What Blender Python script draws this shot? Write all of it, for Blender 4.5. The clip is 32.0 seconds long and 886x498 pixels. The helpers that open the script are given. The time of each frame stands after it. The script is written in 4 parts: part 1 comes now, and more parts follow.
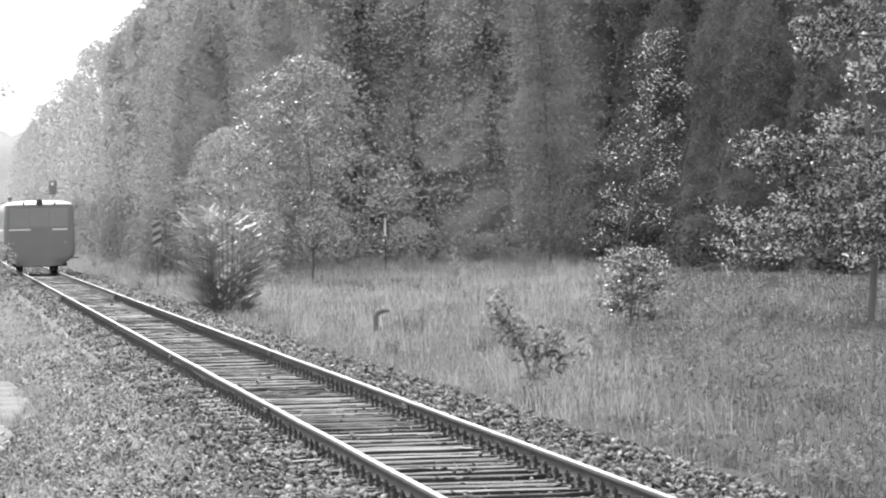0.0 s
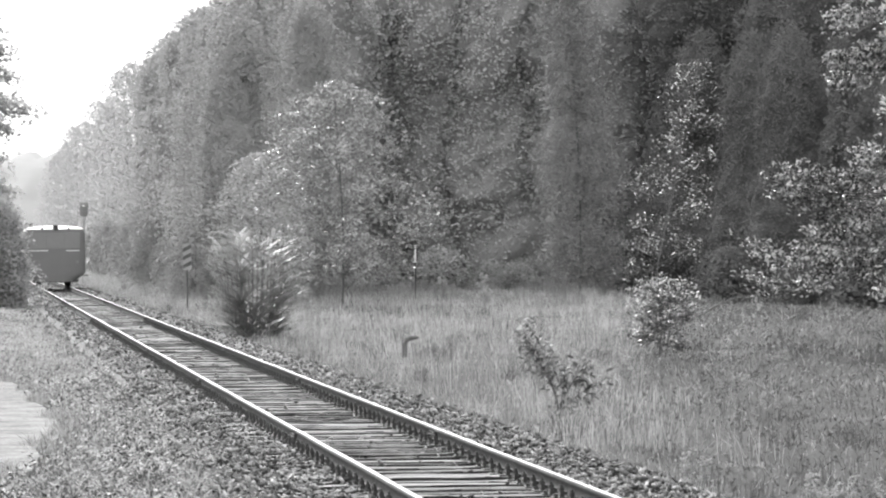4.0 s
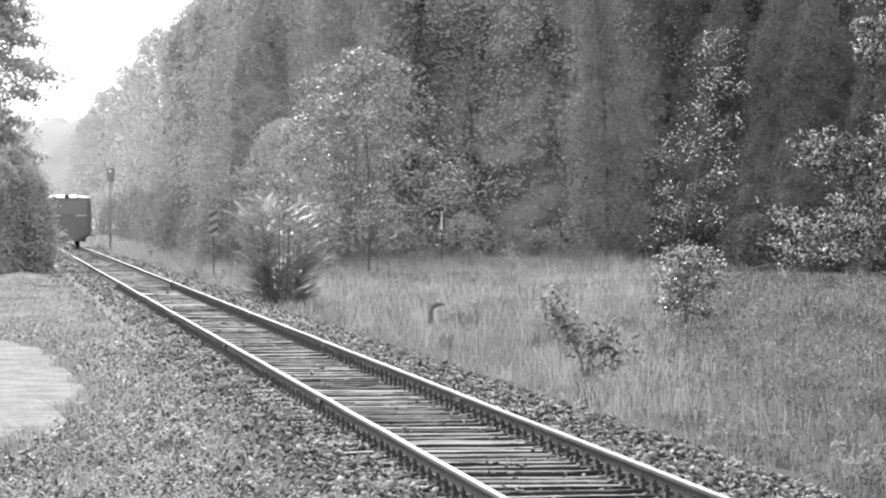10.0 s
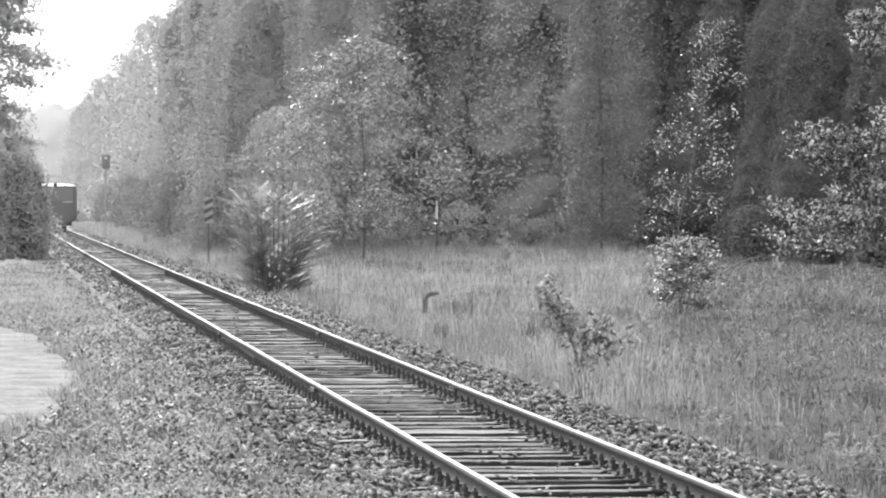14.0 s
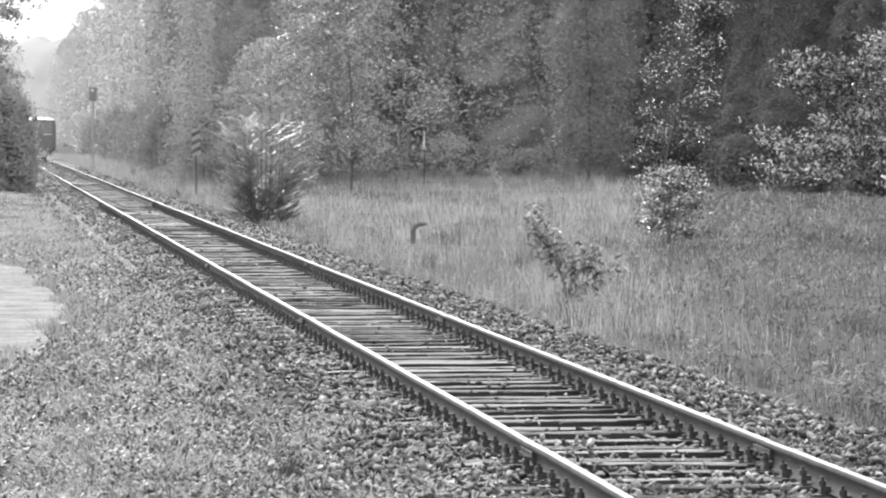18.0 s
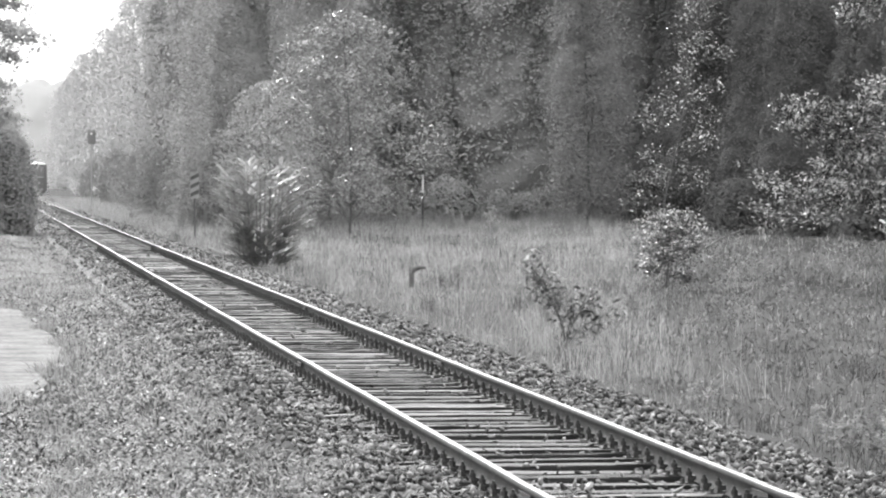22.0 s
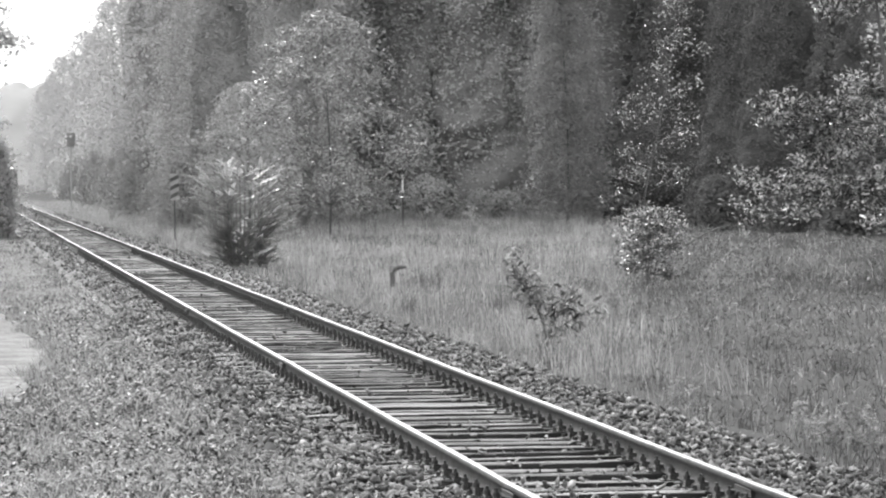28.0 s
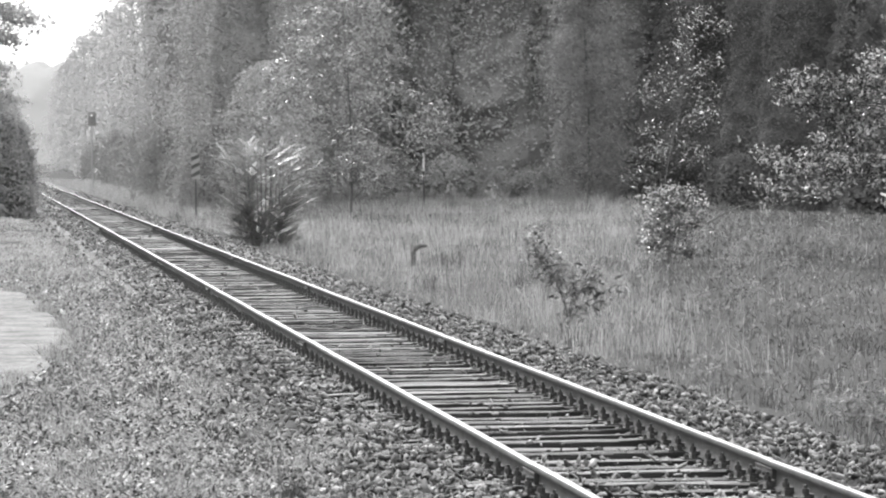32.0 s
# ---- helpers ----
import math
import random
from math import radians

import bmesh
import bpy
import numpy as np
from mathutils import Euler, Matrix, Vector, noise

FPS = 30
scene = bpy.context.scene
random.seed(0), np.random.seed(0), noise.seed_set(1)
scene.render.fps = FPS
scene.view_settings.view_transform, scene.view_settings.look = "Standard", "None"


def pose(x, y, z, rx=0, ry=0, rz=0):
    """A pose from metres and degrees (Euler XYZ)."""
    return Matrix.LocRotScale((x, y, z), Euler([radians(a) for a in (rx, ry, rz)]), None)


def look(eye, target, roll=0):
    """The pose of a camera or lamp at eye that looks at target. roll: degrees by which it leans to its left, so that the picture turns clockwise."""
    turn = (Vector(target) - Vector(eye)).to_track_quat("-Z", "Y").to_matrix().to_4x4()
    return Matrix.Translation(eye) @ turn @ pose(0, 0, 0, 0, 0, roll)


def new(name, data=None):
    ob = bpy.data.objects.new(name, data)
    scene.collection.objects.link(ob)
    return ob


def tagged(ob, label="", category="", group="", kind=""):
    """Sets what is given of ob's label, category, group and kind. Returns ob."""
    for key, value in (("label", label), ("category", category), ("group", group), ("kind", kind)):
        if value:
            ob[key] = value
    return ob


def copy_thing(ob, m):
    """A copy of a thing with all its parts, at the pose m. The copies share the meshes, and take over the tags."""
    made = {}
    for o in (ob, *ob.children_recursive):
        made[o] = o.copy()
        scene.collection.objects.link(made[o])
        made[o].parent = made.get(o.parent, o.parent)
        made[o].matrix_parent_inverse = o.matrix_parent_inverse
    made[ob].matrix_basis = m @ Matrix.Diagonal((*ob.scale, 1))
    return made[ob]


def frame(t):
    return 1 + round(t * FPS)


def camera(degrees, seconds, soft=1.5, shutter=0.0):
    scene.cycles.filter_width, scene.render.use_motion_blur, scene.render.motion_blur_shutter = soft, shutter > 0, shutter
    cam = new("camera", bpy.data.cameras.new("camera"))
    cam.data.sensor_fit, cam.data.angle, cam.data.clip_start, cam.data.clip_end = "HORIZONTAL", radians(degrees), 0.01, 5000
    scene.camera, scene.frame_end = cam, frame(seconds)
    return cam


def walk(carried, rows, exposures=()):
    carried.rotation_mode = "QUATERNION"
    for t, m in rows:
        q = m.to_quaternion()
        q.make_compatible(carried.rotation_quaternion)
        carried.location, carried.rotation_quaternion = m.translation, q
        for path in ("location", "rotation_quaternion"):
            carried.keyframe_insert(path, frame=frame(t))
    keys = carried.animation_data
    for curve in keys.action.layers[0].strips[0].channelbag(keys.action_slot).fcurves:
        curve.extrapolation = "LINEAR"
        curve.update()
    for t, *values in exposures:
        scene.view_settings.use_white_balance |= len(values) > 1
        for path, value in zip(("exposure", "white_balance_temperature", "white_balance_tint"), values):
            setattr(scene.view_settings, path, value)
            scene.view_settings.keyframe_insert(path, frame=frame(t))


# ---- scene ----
# Branch-line railway beside a wood, seen from a spot left of the track. X across, Y along the track, z = 0 at the rail heads.
SECONDS = 32.0
EYE = Vector((0.0, 0.0, 1.968))
cam = camera(11.94, SECONDS, soft=2.15)
# seconds, bearing right of the track, tilt up, lean to the left
VIEW = [
    (0.0, 6.782, -0.433, -1.255),
    (0.5, 6.462, -0.282, -0.946),
    (1.0, 6.416, -0.188, -0.852),
    (1.5, 6.190, -0.139, -0.667),
    (2.0, 5.962, -0.107, -0.780),
    (2.5, 6.117, -0.120, -0.757),
    (3.0, 6.219, -0.127, -0.580),
    (3.5, 6.316, -0.087, -0.478),
    (5.5, 6.352, -0.021, -0.122),
    (6.0, 6.206, -0.050, -0.173),
    (6.5, 6.298, -0.336, -0.106),
    (7.0, 6.401, -0.422, -0.095),
    (7.5, 6.406, -0.450, -0.061),
    (8.0, 6.390, -0.477, -0.045),
    (8.5, 6.309, -0.486, -0.207),
    (9.0, 6.208, -0.497, -0.234),
    (9.5, 6.106, -0.492, -0.248),
    (10.0, 6.022, -0.505, -0.180),
    (10.5, 5.925, -0.574, -0.126),
    (11.0, 5.812, -0.674, -0.060),
    (11.5, 5.727, -0.714, 0.116),
    (12.0, 5.746, -0.613, 0.283),
    (12.5, 5.848, -0.518, 0.302),
    (13.0, 6.144, -0.402, 0.171),
    (13.5, 6.208, -0.500, 0.215),
    (14.0, 6.091, -0.652, 0.185),
    (14.5, 6.002, -0.754, 0.314),
    (16.5, 6.290, -1.505, 0.091),
    (17.0, 6.199, -1.588, 0.022),
    (17.5, 6.246, -1.658, -0.026),
    (18.0, 6.256, -1.591, -0.110),
    (18.5, 6.246, -1.552, 0.020),
    (19.0, 6.197, -1.404, -0.027),
    (19.5, 6.097, -1.196, 0.096),
    (20.0, 6.088, -0.955, -0.057),
    (20.5, 5.972, -0.841, -0.114),
    (21.0, 6.089, -0.807, -0.042),
    (21.5, 6.334, -0.844, 0.080),
    (22.0, 6.276, -1.001, -0.028),
    (22.5, 6.279, -1.082, -0.183),
    (23.0, 6.226, -0.926, -0.238),
    (23.5, 5.994, -0.902, -0.262),
    (24.0, 6.085, -0.807, -0.372),
    (24.5, 5.883, -0.814, -0.292),
    (26.5, 6.352, -0.900, -0.590),
    (27.0, 6.471, -0.944, -0.555),
    (27.5, 6.531, -0.972, -0.623),
    (28.0, 6.540, -1.013, -0.585),
    (28.5, 6.165, -1.015, -0.593),
    (29.0, 6.020, -1.069, -0.578),
    (29.5, 5.938, -1.109, -0.541),
    (30.0, 5.943, -1.133, -0.619),
    (30.5, 5.988, -1.142, -0.489),
    (31.0, 6.468, -1.173, -0.555),
    (31.5, 6.580, -1.220, -0.348),
    (32.0, 6.253, -1.297, -0.628),
]


def aim(bearing, tilt, lean):
    a, b = radians(bearing), radians(tilt)
    return look(EYE, EYE + Vector((math.sin(a) * math.cos(b), math.cos(a) * math.cos(b), math.sin(b))), lean)


walk(cam, [(t, aim(a, b, c)) for t, a, b, c in VIEW], exposures=[(0.0, 1.37), (14.0, 1.37), (22.0, 1.34), (25.0, 1.30), (28.0, 1.2), (30.0, 1.15), (31.0, 1.08), (SECONDS, 1.26)])

# ---- light: high hazy sun, ahead and to the left ----
SUN_AZ, SUN_EL = -14.0, 41.0
world = bpy.data.worlds.new("sky")
scene.world = world
world.use_nodes = True
wn, wl = world.node_tree.nodes, world.node_tree.links
sky = wn.new("ShaderNodeTexSky")
sky.sky_type, sky.sun_disc = "NISHITA", False
sky.sun_elevation, sky.sun_rotation = radians(SUN_EL), radians(SUN_AZ)
sky.air_density, sky.dust_density = 1.0, 6.0
grey = wn.new("ShaderNodeRGBToBW")
wl.new(sky.outputs[0], grey.inputs[0])
# summer haze: a white veil over the whole sky
veil = wn.new("ShaderNodeMath")
veil.operation = "MULTIPLY_ADD"
wl.new(grey.outputs[0], veil.inputs[0])
veil.inputs[1].default_value, veil.inputs[2].default_value = 0.6, 3.8
wl.new(veil.outputs[0], wn["Background"].inputs["Color"])
wn["Background"].inputs["Strength"].default_value = 0.15
sun_data = bpy.data.lights.new("sun", "SUN")
sun_data.energy, sun_data.angle, sun_data.color = 1.5, radians(1.5), (1.0, 1.0, 1.0)
sun_ob = new("sun", sun_data)
sun_dir = Vector((math.sin(radians(SUN_AZ)) * math.cos(radians(SUN_EL)), math.cos(radians(SUN_AZ)) * math.cos(radians(SUN_EL)), math.sin(radians(SUN_EL))))
sun_ob.matrix_world = look(sun_dir * 200, (0, 0, 0))


# ---- materials: the film is black and white, so all are neutral ----
def surface(name, dark, light, rough=0.8, scale=6.0, fine=40.0, bump=0.3, metal=0.0, stretch=(1, 1, 1), depth=0.02, spec=0.5, island=0.0, per_object=0.0):
    """A grey surface with grain at two scales."""
    m = bpy.data.materials.new(name)
    m.use_nodes = True
    n, l = m.node_tree.nodes, m.node_tree.links
    b = n["Principled BSDF"]
    tc, mp = n.new("ShaderNodeTexCoord"), n.new("ShaderNodeMapping")
    mp.inputs["Scale"].default_value = stretch
    l.new(tc.outputs["Object"], mp.inputs[0])
    big, small = n.new("ShaderNodeTexNoise"), n.new("ShaderNodeTexNoise")
    for tex, s in ((big, scale), (small, fine)):
        tex.inputs["Scale"].default_value, tex.inputs["Detail"].default_value = s, 5.0
        l.new(mp.outputs[0], tex.inputs["Vector"])
    mix = n.new("ShaderNodeMath")
    mix.operation = "MULTIPLY_ADD"
    l.new(small.outputs[0], mix.inputs[0])
    mix.inputs[1].default_value = 0.6
    half = n.new("ShaderNodeMath")
    half.operation = "MULTIPLY"
    l.new(big.outputs[0], half.inputs[0])
    half.inputs[1].default_value = 0.6
    l.new(half.outputs[0], mix.inputs[2])
    value = mix.outputs[0]
    for source, amount in (("island", island), ("object", per_object)):
        if amount:
            if source == "island":
                r = n.new("ShaderNodeNewGeometry").outputs["Random Per Island"]
            else:
                r = n.new("ShaderNodeObjectInfo").outputs["Random"]
            add = n.new("ShaderNodeMath")
            add.operation = "MULTIPLY_ADD"
            l.new(r, add.inputs[0])
            add.inputs[1].default_value = amount
            l.new(value, add.inputs[2])
            shift = n.new("ShaderNodeMath")
            shift.operation = "SUBTRACT"
            l.new(add.outputs[0], shift.inputs[0])
            shift.inputs[1].default_value = amount / 2
            value = shift.outputs[0]
    ramp = n.new("ShaderNodeValToRGB")
    ramp.color_ramp.elements[0].position, ramp.color_ramp.elements[1].position = 0.35, 0.85
    ramp.color_ramp.elements[0].color, ramp.color_ramp.elements[1].color = (dark, dark, dark, 1), (light, light, light, 1)
    l.new(value, ramp.inputs[0])
    l.new(ramp.outputs[0], b.inputs["Base Color"])
    b.inputs["Roughness"].default_value, b.inputs["Metallic"].default_value = rough, metal
    b.inputs["Specular IOR Level"].default_value = spec
    if bump:
        bp = n.new("ShaderNodeBump")
        bp.inputs["Strength"].default_value, bp.inputs["Distance"].default_value = bump, depth
        l.new(mix.outputs[0], bp.inputs["Height"])
        l.new(bp.outputs[0], b.inputs["Normal"])
    return m


def foliage(name, dark, light, rough=0.45, through_light=0.35, spec=0.5, single=0.7, lo=0.35, hi=1.0):
    """Leaves or blades: each its own shade, part of the light goes through them."""
    m = bpy.data.materials.new(name)
    m.use_nodes = True
    n, l = m.node_tree.nodes, m.node_tree.links
    b = n["Principled BSDF"]
    geo = n.new("ShaderNodeNewGeometry")
    tc, tex = n.new("ShaderNodeTexCoord"), n.new("ShaderNodeTexNoise")
    tex.inputs["Scale"].default_value, tex.inputs["Detail"].default_value = 0.7, 3.0
    l.new(tc.outputs["Object"], tex.inputs["Vector"])
    mix = n.new("ShaderNodeMath")
    mix.operation = "MULTIPLY_ADD"
    l.new(geo.outputs["Random Per Island"], mix.inputs[0])
    mix.inputs[1].default_value = single
    l.new(tex.outputs[0], mix.inputs[2])
    ramp = n.new("ShaderNodeValToRGB")
    ramp.color_ramp.elements[0].position, ramp.color_ramp.elements[1].position = lo / 2, hi / 2
    ramp.color_ramp.elements[0].color, ramp.color_ramp.elements[1].color = (dark, dark, dark, 1), (light, light, light, 1)
    half = n.new("ShaderNodeMath")
    half.operation = "MULTIPLY"
    l.new(mix.outputs[0], half.inputs[0])
    half.inputs[1].default_value = 0.5
    l.new(half.outputs[0], ramp.inputs[0])
    l.new(ramp.outputs[0], b.inputs["Base Color"])
    b.inputs["Roughness"].default_value, b.inputs["Specular IOR Level"].default_value = rough, spec
    tr, sh = n.new("ShaderNodeBsdfTranslucent"), n.new("ShaderNodeMixShader")
    l.new(ramp.outputs[0], tr.inputs["Color"])
    sh.inputs[0].default_value = through_light
    l.new(b.outputs[0], sh.inputs[1])
    l.new(tr.outputs[0], sh.inputs[2])
    l.new(sh.outputs[0], n["Material Output"].inputs["Surface"])
    return m


EARTH = surface("earth", 0.02, 0.06, 0.95, 0.8, 14.0, 0.5, spec=0.1)
# Lightens the far ballast shoulders in place of haze.
HAZE_GRAVEL = surface("haze_gravel", 0.05, 0.17, 0.9, 5.0, 30.0, 0.8, spec=0.1)
STONE = surface("stone", 0.04, 0.27, 0.75, 8.0, 60.0, 0.4, spec=0.2, island=0.8)
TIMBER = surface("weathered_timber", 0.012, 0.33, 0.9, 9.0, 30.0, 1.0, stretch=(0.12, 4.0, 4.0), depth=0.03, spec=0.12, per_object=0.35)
# Near-black timber for the sleeper flanks, their shade painted in.
FLANK_SHADE_TIMBER = surface("flank_shade_timber", 0.015, 0.05, 0.9, 9.0, 30.0, 0.6, stretch=(0.25, 4.0, 4.0), spec=0.1)
RUST = surface("rusty_steel", 0.035, 0.085, 0.9, 4.0, 60.0, 0.3, spec=0.12)
POLISHED = surface("polished_steel", 0.11, 0.24, 0.48, 3.0, 80.0, 0.05, metal=1.0, stretch=(1, 0.05, 1))
IRON = surface("dark_iron", 0.02, 0.06, 0.7, 10.0, 60.0, 0.3)
PAVING = surface("pale_concrete", 0.045, 0.27, 0.95, 2.6, 15.0, 0.4, spec=0.06, stretch=(0.8, 0.7, 1))
GRASS = foliage("dry_grass", 0.09, 0.27, 0.6, 0.45, single=0.4)
WEED = foliage("low_weeds", 0.008, 0.32, 0.52, 0.35, 0.35, single=0.9)
# Glossy, and the palest leaves stand in for further glints.
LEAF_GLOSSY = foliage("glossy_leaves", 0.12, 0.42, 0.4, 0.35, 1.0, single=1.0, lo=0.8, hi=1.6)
LEAF_BIRCH = foliage("birch_leaves", 0.21, 0.29, 0.75, 0.3, 0.15, single=0.5)
# Both glossy, with more glints put in as a share of pale leaves.
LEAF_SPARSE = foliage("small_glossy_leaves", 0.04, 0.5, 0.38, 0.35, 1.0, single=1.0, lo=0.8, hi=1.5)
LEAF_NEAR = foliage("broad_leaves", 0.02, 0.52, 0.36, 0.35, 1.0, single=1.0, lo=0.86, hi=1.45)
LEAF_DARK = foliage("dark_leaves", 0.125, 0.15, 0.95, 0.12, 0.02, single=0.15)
# Hedge leaves raised in base colour to stand in for haze.
LEAF_HEDGE = foliage("hedge_haze_leaves", 0.33, 0.45, 0.5, 0.5, 0.5, single=0.5)
# Dark tones that paint the tree shade on the meadow; tufts use the grass too.
SHADED_WEED = foliage("shaded_weeds", 0.018, 0.092, 0.5, 0.35, 0.4, single=0.5)
GREEN_SHADE_GRASS = foliage("green_shade_grass", 0.026, 0.075, 0.6, 0.4, single=0.4)
# MID, PALE and FAR carry the haze in their base colour.
LEAF_MID = foliage("grey_haze_leaves", 0.37, 0.42, 0.95, 0.15, 0.02, single=0.15)
LEAF_PALE = foliage("pale_haze_leaves", 0.29, 0.38, 0.65, 0.3, 0.2, single=0.4)
LEAF_FAR = foliage("far_haze_leaves", 0.34, 0.4, 0.9, 0.6, 0.05, single=0.2)
LEAF_SUMAC = foliage("sumac_leaflets", 0.2, 0.43, 0.45, 0.5, 0.85, single=0.2, lo=0.4, hi=0.85)
BARK = surface("bark", 0.06, 0.16, 0.9, 5.0, 30.0, 0.8, stretch=(1, 1, 0.2))
# Car paint lightened, a compromise for the haze along its run.
CAR_PAINT = surface("hazed_red_paint", 0.145, 0.175, 0.45, 1.5, 30.0, 0.05)
CAR_ROOF = surface("pale_roof_paint", 0.75, 0.85, 0.3, 2.0, 30.0, 0.05)
TRIM_WHITE = surface("white_trim", 0.6, 0.75, 0.5, 3.0, 30.0, 0.05)
# Panes lightened along with the car's hazed paint.
GLASS = surface("dark_window_glass", 0.2, 0.23, 0.35, 1.0, 5.0, 0.0, spec=0.3)
# Mast steel paled to stand in for haze.
HAZED_STEEL = surface("hazed_mast_steel", 0.3, 0.38, 0.6, 3.0, 30.0, 0.1)
# White dulled and black raised: the board's haze is put into its paint.
SIGN_WHITE = surface("hazed_white_sign_paint", 0.26, 0.32, 0.6, 4.0, 40.0, 0.1)
SIGN_BLACK = surface("hazed_black_sign_paint", 0.11, 0.15, 0.6, 4.0, 40.0, 0.1)
VERGE_GRASS = foliage("verge_grass", 0.02, 0.32, 0.6, 0.4, 0.3, single=1.0, lo=0.62, hi=1.5)
PALE_GRASS = foliage("pale_grass", 0.17, 0.4, 0.6, 0.45, single=0.4)
MOWN_GRASS = foliage("mown_grass", 0.2, 0.42, 0.6, 0.45, single=0.5)
STRAW = foliage("pale_straw", 0.2, 0.4, 0.6, 0.3)
# Black board raised to grey, standing in for haze.
SIGNAL_BOARD = surface("hazed_signal_board", 0.26, 0.31, 0.8, 3.0, 30.0, 0.1, spec=0.1)
# Some sapling leaves are coloured pale, as painted glints.
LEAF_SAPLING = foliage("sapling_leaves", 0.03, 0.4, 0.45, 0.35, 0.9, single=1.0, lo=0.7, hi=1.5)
# Leaf highlights are painted: a share of leaves gets a pale base colour.
LEAF_WEED = foliage("weed_leaves", 0.02, 0.48, 0.5, 0.4, 0.4, single=1.0, lo=0.74, hi=1.5)
# Base colour raised to stand in for haze before the wood.
LEAF_SOFT = foliage("soft_haze_leaves", 0.29, 0.33, 0.95, 0.12, 0.02, single=0.15)
LEAF_POPLAR = foliage("poplar_leaves", 0.16, 0.25, 0.6, 0.35, 0.2, single=0.4)
# Crown filler tones; all but the dark one raised to stand in for haze.
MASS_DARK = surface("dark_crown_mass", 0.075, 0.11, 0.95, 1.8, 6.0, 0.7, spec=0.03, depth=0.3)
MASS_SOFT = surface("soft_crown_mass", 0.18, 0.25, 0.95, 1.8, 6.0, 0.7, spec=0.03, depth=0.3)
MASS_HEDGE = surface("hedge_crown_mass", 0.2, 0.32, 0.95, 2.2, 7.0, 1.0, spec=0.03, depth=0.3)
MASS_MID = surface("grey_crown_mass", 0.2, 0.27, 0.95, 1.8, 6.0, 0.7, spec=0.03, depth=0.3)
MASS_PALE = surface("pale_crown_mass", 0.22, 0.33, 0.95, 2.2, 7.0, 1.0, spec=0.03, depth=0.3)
# The hill's haze is put into its base colour.
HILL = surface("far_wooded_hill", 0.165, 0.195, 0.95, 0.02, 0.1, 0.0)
LAMP = bpy.data.materials.new("signal_lamp")
LAMP.use_nodes = True
LAMP.node_tree.nodes["Principled BSDF"].inputs["Emission Color"].default_value = (1, 1, 1, 1)
LAMP.node_tree.nodes["Principled BSDF"].inputs["Emission Strength"].default_value = 0.3


# ---- mesh helpers ----
def mesh_of(name, verts, faces, material, smooth=False):
    """A mesh from an array of corners and one of faces, all with the same number of corners."""
    me = bpy.data.meshes.new(name)
    verts, faces = np.asarray(verts, np.float32), np.asarray(faces, np.int32)
    me.vertices.add(len(verts))
    me.vertices.foreach_set("co", verts.ravel())
    me.loops.add(faces.size)
    me.loops.foreach_set("vertex_index", faces.ravel())
    me.polygons.add(len(faces))
    me.polygons.foreach_set("loop_start", np.arange(len(faces), dtype=np.int32) * faces.shape[1])
    if smooth:
        me.polygons.foreach_set("use_smooth", np.ones(len(faces), bool))
    me.update(calc_edges=True)
    me.materials.append(material)
    return me


def bm_mesh(name, bm, material, smooth=False):
    me = bpy.data.meshes.new(name)
    bm.normal_update()
    bm.to_mesh(me)
    bm.free()
    if smooth:
        me.polygons.foreach_set("use_smooth", np.ones(len(me.polygons), bool))
    me.materials.append(material)
    return me


def part(name, data, parent, label="", m=None):
    ob = new(name, data)
    ob.parent = parent
    if m is not None:
        ob.matrix_basis = m
    return tagged(ob, label)


def thing(name, m, label, category, group="", kind=""):
    ob = new(name)
    ob.matrix_basis = m
    return tagged(ob, label, category, group, kind)


def add_box(bm, x0, y0, z0, x1, y1, z1, bevel=0.0, m=None):
    made = bmesh.ops.create_cube(bm, size=1.0)["verts"]
    for v in made:
        v.co = Vector((x0 + (v.co.x + 0.5) * (x1 - x0), y0 + (v.co.y + 0.5) * (y1 - y0), z0 + (v.co.z + 0.5) * (z1 - z0)))
    if bevel:
        edges = list({e for v in made for e in v.link_edges})
        made = bmesh.ops.bevel(bm, geom=edges, offset=bevel, segments=2, affect="EDGES", profile=0.5)["verts"]
    if m is not None:
        bmesh.ops.transform(bm, matrix=m, verts=made)
    return bm


def box(*a, bevel=0.0, m=None):
    return add_box(bmesh.new(), *a, bevel=bevel, m=m)


def add_rod(bm, a, b, r0, r1=None, sides=10):
    a, b = Vector(a), Vector(b)
    made = bmesh.ops.create_cone(bm, cap_ends=True, segments=sides, radius1=r0, radius2=r0 if r1 is None else r1, depth=(b - a).length)["verts"]
    turn = (b - a).to_track_quat("Z", "Y").to_matrix().to_4x4()
    bmesh.ops.transform(bm, matrix=Matrix.Translation((a + b) / 2) @ turn, verts=made)
    return bm


def rod(*a, **k):
    return add_rod(bmesh.new(), *a, **k)


def unit(v):
    return v / np.maximum(np.linalg.norm(v, axis=-1, keepdims=True), 1e-9)


